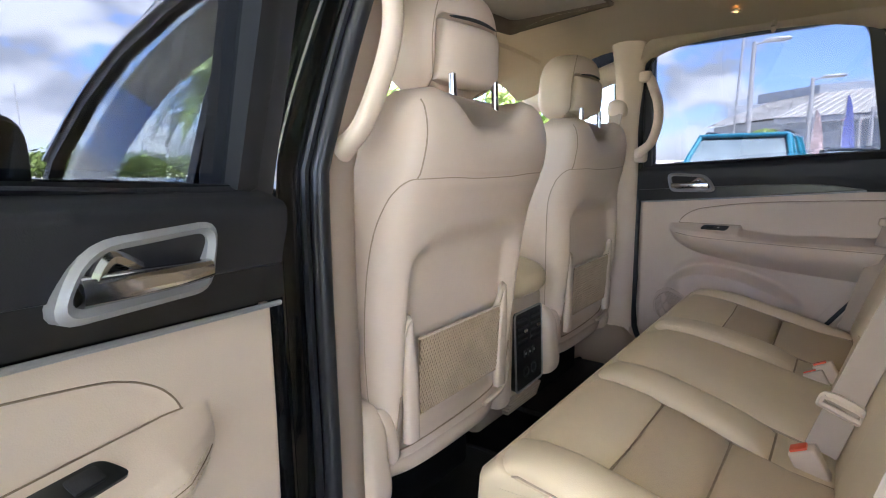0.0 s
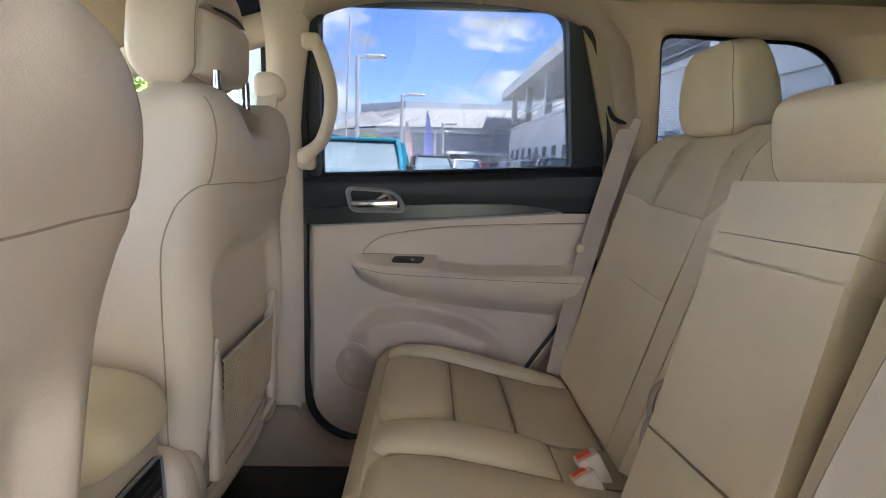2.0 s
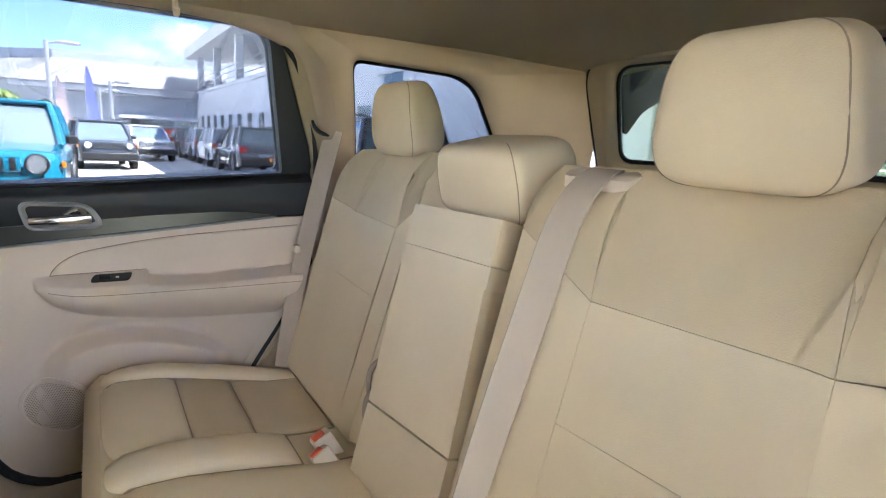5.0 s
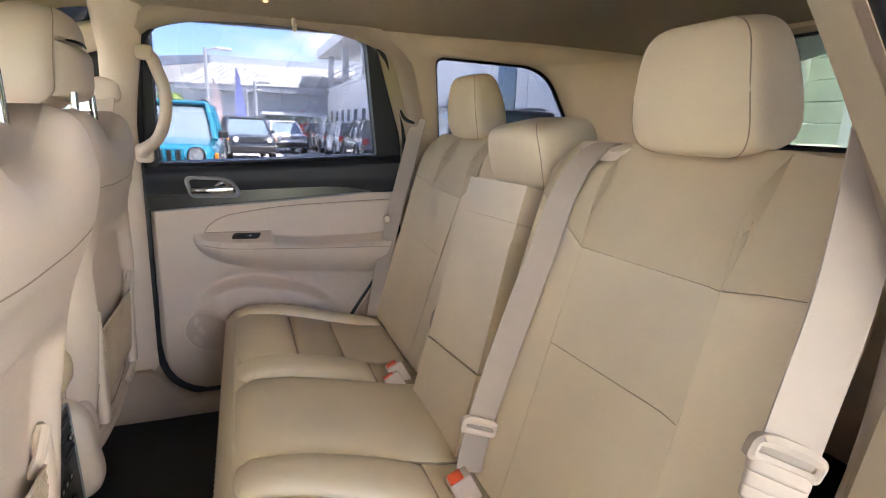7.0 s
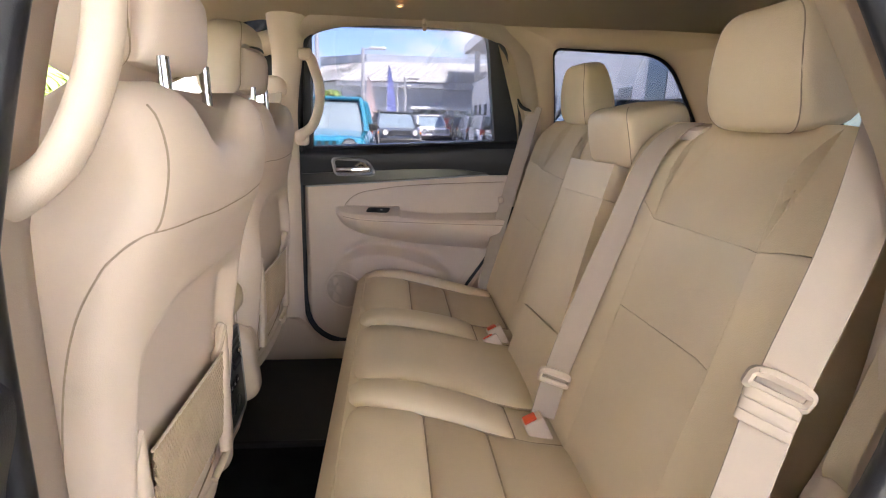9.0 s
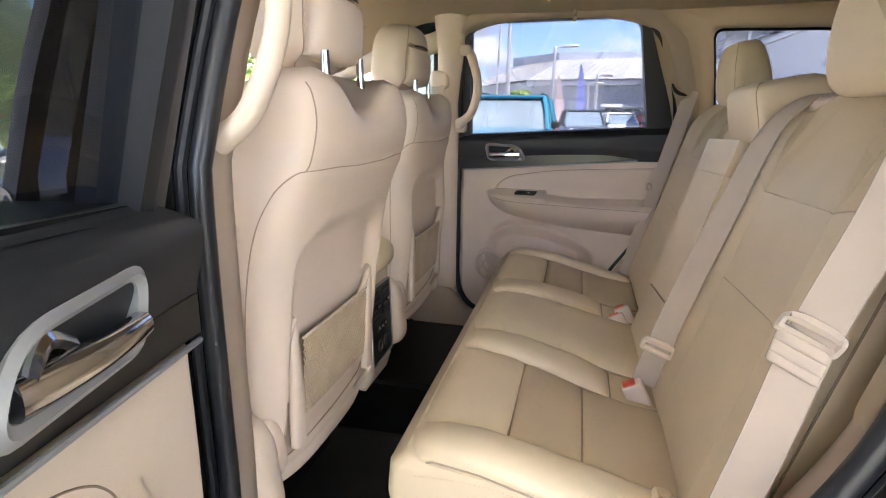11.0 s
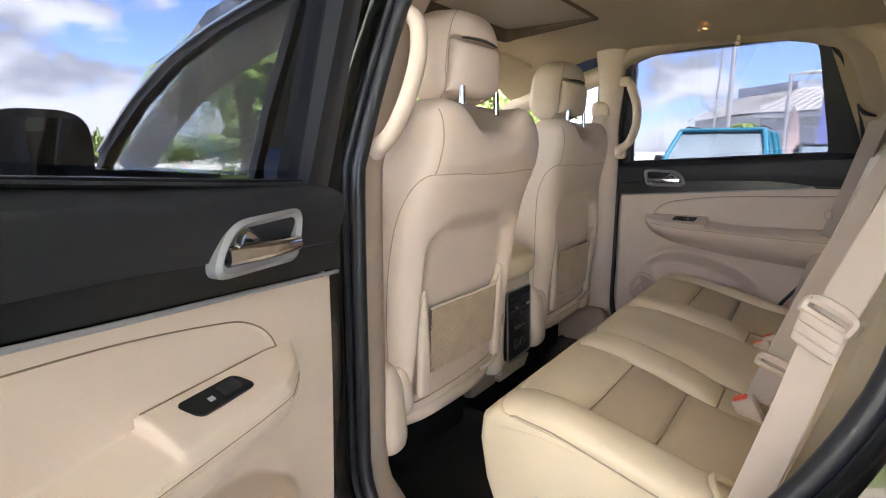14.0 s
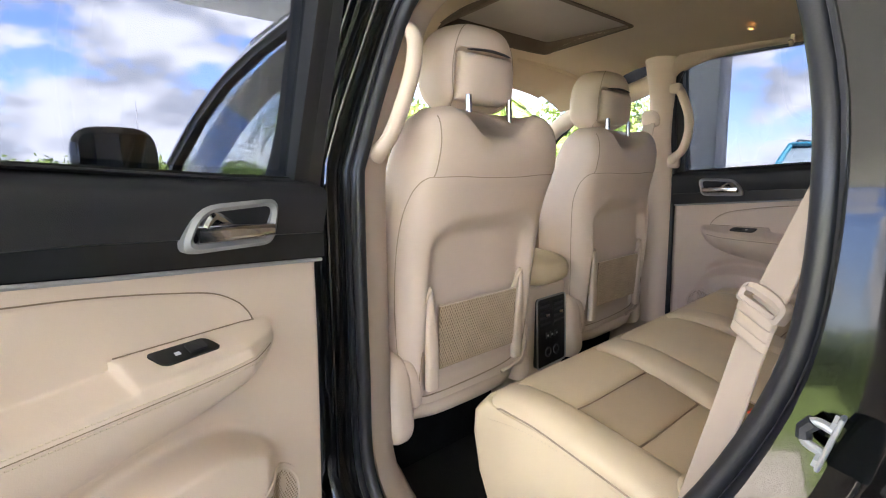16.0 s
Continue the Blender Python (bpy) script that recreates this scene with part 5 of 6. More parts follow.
def side_belt(s):
    b = thing("seat_belt", (side_x(s, 0.72), 0.06, 1.34), "pale beige seat belt hanging at the bench's side", "seat belt", group="seat belts")
    X = lambda x: side_x(s, x)
    bm = bmesh.new()
    if s > 0:
        pts = [(0.690, 0.034, 1.350), (0.706, 0.062, 1.22), (0.714, 0.106, 1.03), (0.690, 0.150, 0.86), (0.648, 0.185, 0.720)]
        strap(bm, pts, 0.047, across=((0.35, 0.93, 0.1), (0.35, 0.93, 0)))
    else:
        pts = [(-0.626, 0.036, 1.345), (-0.648, 0.076, 1.20), (-0.658, 0.126, 1.05), (-0.664, 0.156, 0.92), (-0.664, 0.192, 0.77), (-0.655, 0.212, 0.70)]
        strap(bm, pts, 0.048, across=((0.72, 0.69, 0.1), (0.50, 0.86, 0)))
    part("webbing", finish(bm), WEB, b)
    bm = bmesh.new()
    c = Vector(pts[2])
    if s > 0:
        pillow(bm, c + Vector((-0.012, 0.026, 0.0)), (0.008, 0.010, 0.012), nu=16, nv=10)
        part("stop_button", finish(bm), PLASTIC, b, "small beige stop button")
    else:
        belt_tongue(bm, c + Vector((0.0, 0.003, 0.002)), (0.02, 0.45, -0.9), (0.55, 0.83, 0.30), 0.92)
        part("tongue", finish(bm), WEB, b, "beige sliding tongue")
        fa = Vector((0.55, 0.83, 0.30)).normalized()
        fb = (Vector(pts[3]) - Vector(pts[2])).normalized()
        fn = fa.cross(fb).normalized()
        fm = Matrix((fa, fb, fn)).transposed().to_4x4()
        fm.translation = c + Vector((0.0, 0.003, 0.002))
        bm = bmesh.new()
        for v, hv, d in ((0.014, 0.0085, 0.0085), (0.0275, 0.009, 0.0070), (0.040, 0.0075, 0.0055)):
            pillow(bm, (0.002, v, 0.002), (0.028 - 0.03 * (v - 0.014), hv, d), fm, ns=(7.0, 2.6), nu=40, nv=14)
        part("webbing_fold", finish(bm), WEB, b, "folded stitched webbing")
    bm = bmesh.new()
    if s > 0:
        tube(bm, smooth_line([Vector((wall_x(s, z, -0.036), y, z)) for y, z in ((0.098, 1.372), (0.086, 1.352), (0.066, 1.340), (0.030, 1.334))], 5), 0.0055, 8, taper=lambda t: 0.5 + 0.6 * math.sin(math.pi * t))
        part("belt_slot", finish(bm), DARK, b, "dark belt slot")
    return b


belt_r = side_belt(1)
belt_l = side_belt(-1)
mid_belt = thing("seat_belt", (-0.15, 0.05, 1.30), "pale beige middle seat belt from a slot in the bench", "seat belt", group="seat belts")
bm = bmesh.new()
strap(bm, [(-0.186, -0.06, 1.303), (-0.186, -0.004, 1.304), (-0.186, 0.054, 1.244), (-0.184, 0.104, 1.10), (-0.181, 0.152, 0.95), (-0.178, 0.190, 0.815), (-0.192, 0.214, 0.735)], 0.048, across=((1, 0.02, 0), (0.12, 1, 0)))
part("webbing", finish(bm), WEB, mid_belt)
bm = bmesh.new()
belt_tongue(bm, (-0.181, 0.192, 0.812), (-0.05, 0.3, -0.95), (0.2, 1, 0.3))
part("tongue", finish(bm), PLASTIC, mid_belt, "beige sliding tongue")
bm = bmesh.new()
band(bm, rounded([(-0.246, -0.070), (-0.123, -0.070), (-0.123, 0.004), (-0.246, 0.004)], 0.014), rounded([(-0.214, -0.05), (-0.156, -0.05), (-0.156, -0.012), (-0.214, -0.012)], 0.006), lambda x, y, d: Vector((x, y, 1.302 + d - max(y + 0.02, 0) * 0.5)), -0.010, 0.006, 0.003)
part("belt_guide", finish(bm), PLASTIC, mid_belt, "beige belt guide frame")
buckle((-0.202, 0.232, 0.705), 0, "beige belt buckle with an orange-red button")
buckle((0.252, 0.222, 0.706), 10, "beige belt buckle with an orange-red button")
buckle((0.212, 0.238, 0.694), 24, "beige belt buckle with an orange-red button")


# ---- centre console ----
con = thing("centre_console", (0.035, 1.0, 0.44), "beige centre console with a black rear panel", "console")
bm = bmesh.new()
pillow(bm, (0.035, 1.12, 0.895), (0.105, 0.27, 0.06), ns=(4, 3))
part("armrest_lid", finish(bm), LEATHER, con, "padded beige leather lid")
bm = bmesh.new()
box(bm, (-0.062, 0.885, 0.575), (0.132, 1.5, 0.86), 0.02, 3)
box(bm, (-0.05, 0.99, 0.44), (0.12, 1.5, 0.60), 0.02, 2)
part("body", finish(bm), PLASTIC, con)
bm = bmesh.new()
prism(bm, rounded([(-0.042, 0.600), (0.105, 0.605), (0.112, 0.815), (-0.036, 0.815)], 0.014), lambda x, z, d: Vector((x, 0.885 - d + (0.815 - z) * -0.05, z)), -0.01, 0.006)
panel = part("rear_panel", finish(bm), GLOSS, con, "glossy black rear control panel")
def on_panel(x, z, d):
    return Vector((x, 0.885 - d - (0.815 - z) * 0.05, z))


bm = bmesh.new()
tube(bm, [on_panel(x, z, 0.006) for x, z in rounded([(-0.042, 0.600), (0.105, 0.605), (0.112, 0.815), (-0.036, 0.815)], 0.014)], 0.0030, 6, closed=True)
part("panel_rim", finish(bm), SATIN, panel)
for x in (0.0, 0.072):
    bm = bmesh.new()
    prism(bm, rounded([(x - 0.028, 0.722), (x + 0.028, 0.722), (x + 0.028, 0.802), (x - 0.028, 0.802)], 0.008), on_panel, 0.0, 0.0072)
    vent = part("vent", finish(bm), DARK, panel)
    for k in range(4):
        bm = bmesh.new()
        z = 0.735 + 0.018 * k
        prism(bm, [(x - 0.025, z - 0.0025), (x + 0.025, z - 0.0025), (x + 0.025, z + 0.0035), (x - 0.025, z + 0.0035)], on_panel, 0.004, 0.0105)
        part("louvre", finish(bm), BLACK_FRAME, vent)
    bm = bmesh.new()
    pillow(bm, on_panel(x + 0.006, 0.762, 0.013), (0.010, 0.004, 0.006), nu=16, nv=8)
    part("vent_tab", finish(bm), CHROME, vent, "small chrome slider")
for x, z in ((0.012, 0.697), (0.034, 0.697), (0.058, 0.697)):
    bm = bmesh.new()
    prism(bm, rounded([(x - 0.008, z - 0.009), (x + 0.008, z - 0.009), (x + 0.008, z + 0.009), (x - 0.008, z + 0.009)], 0.003), on_panel, 0.0, 0.009)
    key = part("button", finish(bm), DARK, panel)
    bm = bmesh.new()
    prism(bm, [(x - 0.0035, z - 0.003), (x + 0.0035, z - 0.003), (x + 0.0035, z + 0.003), (x - 0.0035, z + 0.003)], on_panel, 0.008, 0.0097)
    part("button_mark", finish(bm), GREY_MARK, key)
for x in (0.014, 0.056):
    bm = bmesh.new()
    tube(bm, [on_panel(x + 0.014 * math.cos(a), 0.645 + 0.014 * math.sin(a), 0.007) for a in [2 * math.pi * k / 20 for k in range(20)]], 0.0022, 6, closed=True)
    part("socket", finish(bm), BLACK_FRAME, panel)
for k in range(5):
    bm = bmesh.new()
    box(bm, (-0.05, 0.878 + k * 0.003, 0.575 - k * 0.010), (0.118, 0.91, 0.581 - k * 0.010), 0.002)
    part("rib", finish(bm), PLASTIC, con)

# ---- floor mats ----
for cx in (-0.36, 0.43):
    bm = bmesh.new()
    prism(bm, rounded([(cx - 0.27, 0.52), (cx + 0.27, 0.52), (cx + 0.25, 1.0), (cx - 0.27, 1.0)], 0.04), lambda x, y, d: Vector((x, y, 0.44 + d)), 0.0, 0.012)
    tube(bm, [(x, y, 0.452) for x, y in rounded([(cx - 0.265, 0.525), (cx + 0.265, 0.525), (cx + 0.245, 0.995), (cx - 0.265, 0.995)], 0.04)], 0.006, 6, closed=True)
    single("floor_mat", finish(bm), MAT_RUBBER, "black ribbed floor mat on the carpet", "floor mat", group="floor mats")

# ---- grab handles on the B pillars ----
for s in (-1, 1):
    g = thing("grab_handle", (wall_x(s, 1.28), 0.84, 1.28), "beige vertical grab handle on the pillar", "grab handle", group="grab handles")
    Q = lambda y, z, d: Vector((wall_x(s, z, d), y, z))
    bm = bmesh.new()
    e = -0.018 if s < 0 else -0.045
    k = 0.0 if s < 0 else 0.028
    line = smooth_line([Q(0.840 - k, 1.228, -0.045), Q(0.806, 1.238, e - 0.012), Q(0.772, 1.268, e - 0.006), Q(0.748, 1.33, e), Q(0.744, 1.39, e), Q(0.756, 1.442, e), Q(0.780 - k * 0.5, 1.470, e), Q(0.812 - k, 1.480, -0.03)], 6)
    tube(bm, line, 0.0155, 16, taper=lambda t: 1.0 + 0.35 * sstep(0.25, 0.0, t))
    part("grip", finish(bm), PLASTIC, g)
    for yy, zz, hy, hz in ((0.838, 1.226, 0.022, 0.026), (0.808, 1.480, 0.020, 0.018)):
        bm = bmesh.new()
        pillow(bm, Q(yy - k, zz, -0.046), (0.016, hy, hz), ns=(4, 4), nu=24, nv=14)
        part("mount", finish(bm), PLASTIC, g)

# ---- belt height adjuster on the far pillar ----
adj = thing("belt_anchor", (wall_x(1, 1.36), 0.93, 1.36), "beige shoulder belt anchor on the pillar", "belt anchor")
bm = bmesh.new()
pillow(bm, (0.672, 0.878, 1.385), (0.026, 0.036, 0.032), ns=(3.4, 3.4), nu=24, nv=14)
part("cover", finish(bm), PLASTIC, adj)
bm = bmesh.new()
strap(bm, [(0.650, 0.878, 1.37), (0.655, 0.90, 1.25), (0.665, 0.93, 1.05)], 0.047, across=((0.1, 1, 0.1), (0.1, 1, 0.1)))
part("webbing", finish(bm), WEB, adj)

# ---- ceiling lamp and hook ----
lamp = thing("reading_lamp", (0.45, 0.495, 1.60), "small lit amber reading lamp in the headliner", "lamp")
AMBER = mat("amber_lens", (0.9, 0.35, 0.08), 0.3, vary=0.03)
AMBER.node_tree.nodes["Principled BSDF"].inputs["Emission Color"].default_value = (1.0, 0.45, 0.12, 1)
AMBER.node_tree.nodes["Principled BSDF"].inputs["Emission Strength"].default_value = 0.5
zc = roof_z(0.45, 0.495)
bm = bmesh.new()
pillow(bm, (0.45, 0.495, zc - 0.012), (0.006, 0.005, 0.003), nu=16, nv=8)
part("lens", finish(bm), AMBER, lamp)
bm = bmesh.new()
tube(bm, [(0.45 + 0.009 * math.cos(a), 0.495 + 0.008 * math.sin(a), zc - 0.012) for a in [2 * math.pi * k / 20 for k in range(20)]], 0.003, 6, closed=True)
part("bezel", finish(bm), PLASTIC, lamp)
hk = thing("coat_hook", (0.56, 0.42, 1.57), "small beige coat hook above the door", "coat hook")
bm = bmesh.new()
zc = roof_z(0.58, 0.42) - 0.012
tube(bm, smooth_line([(0.58, 0.42, zc + 0.006), (0.578, 0.42, zc - 0.012), (0.566, 0.42, zc - 0.024), (0.556, 0.42, zc - 0.014)], 5), 0.006, 8)
part("hook", finish(bm), PLASTIC, hk)

# ---- small things on the bench ----
bm = bmesh.new()
o = back_s(-0.225, 0.792) + Vector((0, 0.026, 0.004))
tube(bm, [o + Vector((0, -0.01, 0)), o + Vector((0, 0.004, -0.001))], 0.006, 14)
part("anchor_button", finish(bm), SATIN, bench, "small round grey button")
for x, z in ((0.222, 0.84), (0.205, 0.79)):
    bm = bmesh.new()
    o = Vector((x, back_s(x, z).y + 0.02, z))
    tube(bm, smooth_line([o + Vector((0.005, -0.02, 0.06)), o + Vector((0.0, 0.02, 0.04)), o + Vector((-0.005, 0.03, 0.0)), o + Vector((0.0, 0.015, -0.05))], 5), 0.010, 8, flat=0.5)
    part("fold_strap", finish(bm), WEB, bench, "beige fold-down strap loop")
bm = bmesh.new()
tube(bm, smooth_line([(-0.60, 0.215, 0.735), (-0.575, 0.235, 0.752), (-0.55, 0.235, 0.752), (-0.53, 0.215, 0.735)], 5), 0.006, 8)
part("anchor_pocket", finish(bm), LEATHER, bench)


# ---- outdoors ----
ASPHALT = mat("pale_concrete", (0.43, 0.415, 0.385), 0.85, vary=0.20, vscale=0.7, bump=0.4, bscale=60)
# white wall colour, its bluish tone of shade mixed into the base
WHITE = mat("white_stucco", (0.66, 0.68, 0.71), 0.8, vary=0.05, vscale=0.6, bump=0.3, bscale=40)
GREYWALL = mat("grey_stucco", (0.36, 0.40, 0.46), 0.8, vary=0.05, vscale=0.5, bump=0.3, bscale=40)
ROOFMETAL = mat("standing_seam_roof", (0.56, 0.56, 0.56), 0.4, metal=0.3, vary=0.06, vscale=1.0, bump=0.1, bscale=20)
POLE = mat("grey_pole_metal", (0.42, 0.43, 0.46), 0.45, metal=0.5, vary=0.06, vscale=4, bump=0.05)
WINDOW = mat("dark_window_glass", (0.09, 0.12, 0.14), 0.05, vary=0.2, vscale=2, bump=0.01)
TYRE = mat("tyre_rubber", (0.015, 0.015, 0.015), 0.8, vary=0.2, vscale=20, bump=0.3, bscale=120)
LEAF = mat("palm_leaf", (0.13, 0.20, 0.035), 0.5, vary=0.35, vscale=3, bump=0.1)
HEDGE = mat("hedge_leaf", (0.10, 0.15, 0.03), 0.6, vary=0.4, vscale=1.5, bump=0.1)
BARK = mat("palm_bark", (0.20, 0.16, 0.12), 0.9, vary=0.2, vscale=14, bump=0.8, bscale=40)
LAMPRED = mat("red_tail_lamp", (0.55, 0.02, 0.02), 0.15, vary=0.1, vscale=20)
BLACKTRIM = mat("black_plastic_trim", (0.02, 0.02, 0.022), 0.5, vary=0.1, vscale=10, bump=0.1)
GRASS = mat("grass", (0.10, 0.16, 0.03), 0.9, vary=0.3, vscale=2, bump=0.8, bscale=30)
BANNER_R = mat("white_red_banner", (0.75, 0.62, 0.62), 0.7, vary=0.2, vscale=3)
BANNER_B = mat("blue_banner", (0.35, 0.40, 0.75), 0.7, vary=0.1, vscale=3)


def ground_z(x, y):
    return -0.0115 * max(0.0, min(x, 60.0) - 7.0)


bm = bmesh.new()
gx = [-600, -200, -60, -20, -6, 0, 7, 12, 18, 25, 33, 42, 60, 200, 600]
gy = [-600, -200, -60, -20, -8, 0, 8, 20, 60, 200, 600]
grid(bm, [[(x, y, ground_z(x, y)) for x in gx] for y in gy])
single("ground", finish(bm), ASPHALT, "pale concrete car park ground", "ground", "structure")
bm = bmesh.new()
box(bm, (-40, -40, -0.1), (-9.0, 60, 0.03), 0.02)
single("lawn", finish(bm), GRASS, "short green grass strip beside the car park", "grass", "stuff")

# canopy over the car
# reach to the left and rear, out of view, sized to shade the near door
bm = bmesh.new()
box(bm, (-6.2, -11.5, 3.45), (5.4, 7.7, 3.9), 0.03)
canopy = single("canopy", finish(bm), WHITE, "white flat canopy over the parked car", "canopy", "structure")
for x, y in ((4.62, 2.12),):
    bm = bmesh.new()
    box(bm, (x - 0.17, y - 0.17, -0.02), (x + 0.17, y + 0.17, 3.45), 0.02, 2)
    box(bm, (x - 0.21, y - 0.21, -0.02), (x + 0.21, y + 0.21, 0.18), 0.02, 2)
    single("column", finish(bm), WHITE, "white square canopy column", "column", "structure")


# ---- parked cars ----
def car_paint(name, c):
    return mat(name, c, 0.22, coat=1.0, vary=0.04, vscale=2, bump=0.01, bscale=600)


# base colour raised towards blue to stand in for reflected sky
CARGLASS = mat("sky_sheen_car_glass", (0.16, 0.21, 0.24), 0.04, spec=1.0, coat=1.0, vary=0.2, vscale=2)
HL = mat("clear_headlamp", (0.75, 0.78, 0.80), 0.08, metal=0.6, vary=0.1, vscale=30)
ORANGE = mat("orange_marker", (0.8, 0.22, 0.02), 0.25, vary=0.05)


def suv(x, y, heading, paint, label, dark_roof=False):
    """A small boxy car, standing at its middle, with its nose along heading."""
    z0 = ground_z(x, y)
    car = thing("parked_car", (x, y, z0), label, "car", group="parked cars")
    m = Matrix.Translation((x, y, z0)) @ Matrix.Rotation(radians(heading), 4, "Z")

    def add(name, bm, material, parent=car, lab=""):
        for v in bm.verts:
            v.co = m @ v.co
        return part(name, finish(bm), material, parent, lab, angle=35)
    # lower body: sections along its length
    HI = lin([(-2.12, 0.70), (-2.06, 1.02), (-0.6, 1.04), (0.75, 1.05), (1.0, 1.06), (1.85, 0.98), (2.03, 0.86), (2.10, 0.66)])
    LO = lin([(-2.12, 0.45), (-1.95, 0.32), (1.9, 0.30), (2.10, 0.42)])
    HW = lin([(-2.12, 0.72), (-2.0, 0.86), (-1.2, 0.90), (1.3, 0.90), (1.85, 0.86), (2.05, 0.74), (2.10, 0.62)])
    bm = bmesh.new()
    rows = []
    for k in range(43):
        xx = -2.12 + 4.22 * k / 42
        h, lo, w = HI(xx), LO(xx), HW(xx)
        sec = [(-1, 0), (-1.0, 0.35), (-1.0, 0.6), (-0.97, 0.85), (-0.88, 0.97), (-0.6, 1.0), (0, 1.012), (0.6, 1.0), (0.88, 0.97), (0.97, 0.85), (1.0, 0.6), (1.0, 0.35), (1, 0)]
        rows.append([(xx, w * a, lerp(lo, h, b)) for a, b in sec])
    grid(bm, rows, close_u=True, cap=True)
    body = add("body", bm, paint)
    # greenhouse: dark glass core with pillars and roof
    bm = bmesh.new()
    lo_p = [(-2.02, -0.80), (0.98, -0.80), (0.98, 0.80), (-2.02, 0.80)]
    hi_p = [(-1.86, -0.66), (0.28, -0.66), (0.28, 0.66), (-1.86, 0.66)]
    grid(bm, [[(a, b, 1.02) for a, b in lo_p], [(lerp(p[0], q[0], 0.5), lerp(p[1], q[1], 0.5) * 1.02, 1.32) for p, q in zip(lo_p, hi_p)], [(a, b, 1.60) for a, b in hi_p]], close_u=True, cap=True)
    add("window_glass", bm, CARGLASS, car, "dark car windows with sky reflection in their colour")
    bm = bmesh.new()
    box(bm, (-1.92, -0.69, 1.585), (0.36, 0.69, 1.66), 0.035, 3)
    add("roof", bm, BLACKTRIM if dark_roof else paint)
    for sy in (-1, 1):
        for (xa, za, xb, zb, r) in ((1.0, 1.02, 0.30, 1.62, 0.045), (-0.05, 1.02, -0.12, 1.62, 0.04), (-1.15, 1.02, -1.12, 1.62, 0.05), (-2.0, 1.02, -1.86, 1.62, 0.06)):
            bm = bmesh.new()
            tube(bm, [(xa, sy * 0.812, za), (lerp(xa, xb, 0.5), sy * 0.75, lerp(za, zb, 0.5)), (xb, sy * 0.672, zb)], r, 8)
            add("pillar", bm, paint)
        bm = bmesh.new()
        tube(bm, smooth_line([(-1.75, sy * 0.60, 1.65), (-1.6, sy * 0.61, 1.70), (0.0, sy * 0.61, 1.70), (0.18, sy * 0.60, 1.65)], 4), 0.018, 6)
        add("roof_rail", bm, BLACKTRIM)
        bm = bmesh.new()
        box(bm, (0.62, min(sy * 0.86, sy * 1.02), 1.05), (0.74, max(sy * 0.86, sy * 1.02), 1.18), 0.03, 3)
        add("door_mirror", bm, BLACKTRIM)
        bm = bmesh.new()
        tube(bm, [(2.02, sy * 0.60, 0.84), (2.11, sy * 0.60, 0.83)], 0.115, 20)
        lamp_ = add("headlamp", bm, HL, car, "round clear headlamp")
        bm = bmesh.new()
        tube(bm, [(2.10 + 0.006, sy * 0.60 + 0.118 * math.cos(a), 0.83 + 0.118 * math.sin(a)) for a in [2 * math.pi * k / 20 for k in range(20)]], 0.016, 6, closed=True)
        add("bezel", bm, BLACKTRIM, lamp_)
        bm = bmesh.new()
        box(bm, (1.80, min(sy * 0.84, sy * 0.89), 0.78), (1.92, max(sy * 0.84, sy * 0.89), 0.86), 0.01)
        add("side_marker", bm, ORANGE, car, "orange side marker")
        bm = bmesh.new()
        box(bm, (-2.13, min(sy * 0.60, sy * 0.83), 0.80), (-2.05, max(sy * 0.60, sy * 0.83), 1.02), 0.02)
        add("tail_lamp", bm, LAMPRED, car, "red tail lamp")
        for wx in (-1.28, 1.30):
            bm = bmesh.new()
            wh = []
            for k in range(28):
                a = 2 * math.pi * k / 28
                wh.append([(wx + rr * math.cos(a), sy * yy, 0.345 + rr * math.sin(a)) for rr, yy in ((0.21, 0.74), (0.32, 0.70), (0.345, 0.74), (0.345, 0.86), (0.32, 0.905), (0.22, 0.90), (0.21, 0.88))])
            grid(bm, wh, close_u=True, close_v=True)
            w = add("wheel", bm, TYRE)
            bm = bmesh.new()
            tube(bm, [(wx, sy * 0.78, 0.345), (wx, sy * 0.875, 0.345)], 0.06, 12)
            for k in range(5):
                a = 2 * math.pi * k / 5
                tube(bm, [(wx, sy * 0.88, 0.345), (wx + 0.205 * math.cos(a), sy * 0.89, 0.345 + 0.205 * math.sin(a))], 0.028, 6)
            add("rim", bm, POLE, w)
            bm = bmesh.new()
            tube(bm, [(wx + 0.41 * math.cos(a), sy * 0.885, 0.36 + 0.41 * math.sin(a)) for a in [math.pi * k / 16 for k in range(17)]], 0.05, 6)
            add("wheel_arch", bm, BLACKTRIM)
    bm = bmesh.new()
    box(bm, (2.02, -0.44, 0.73), (2.115, 0.44, 0.93), 0.02)
    gr = add("grille", bm, paint)
    for k in range(7):
        bm = bmesh.new()
        yy = -0.36 + 0.12 * k
        box(bm, (2.105, yy - 0.032, 0.75), (2.122, yy + 0.032, 0.91), 0.01)
        add("grille_slot", bm, BLACKTRIM, gr)
    for xa, xb in ((2.0, 2.16), (-2.18, -2.02)):
        bm = bmesh.new()
        box(bm, (xa, -0.80, 0.36), (xb, 0.80, 0.60), 0.05, 3)
        add("bumper", bm, BLACKTRIM)
    bm = bmesh.new()
    box(bm, (-2.19, -0.22, 0.66), (-2.13, 0.22, 0.78), 0.01)
    add("plate_holder", bm, POLE)
    return car


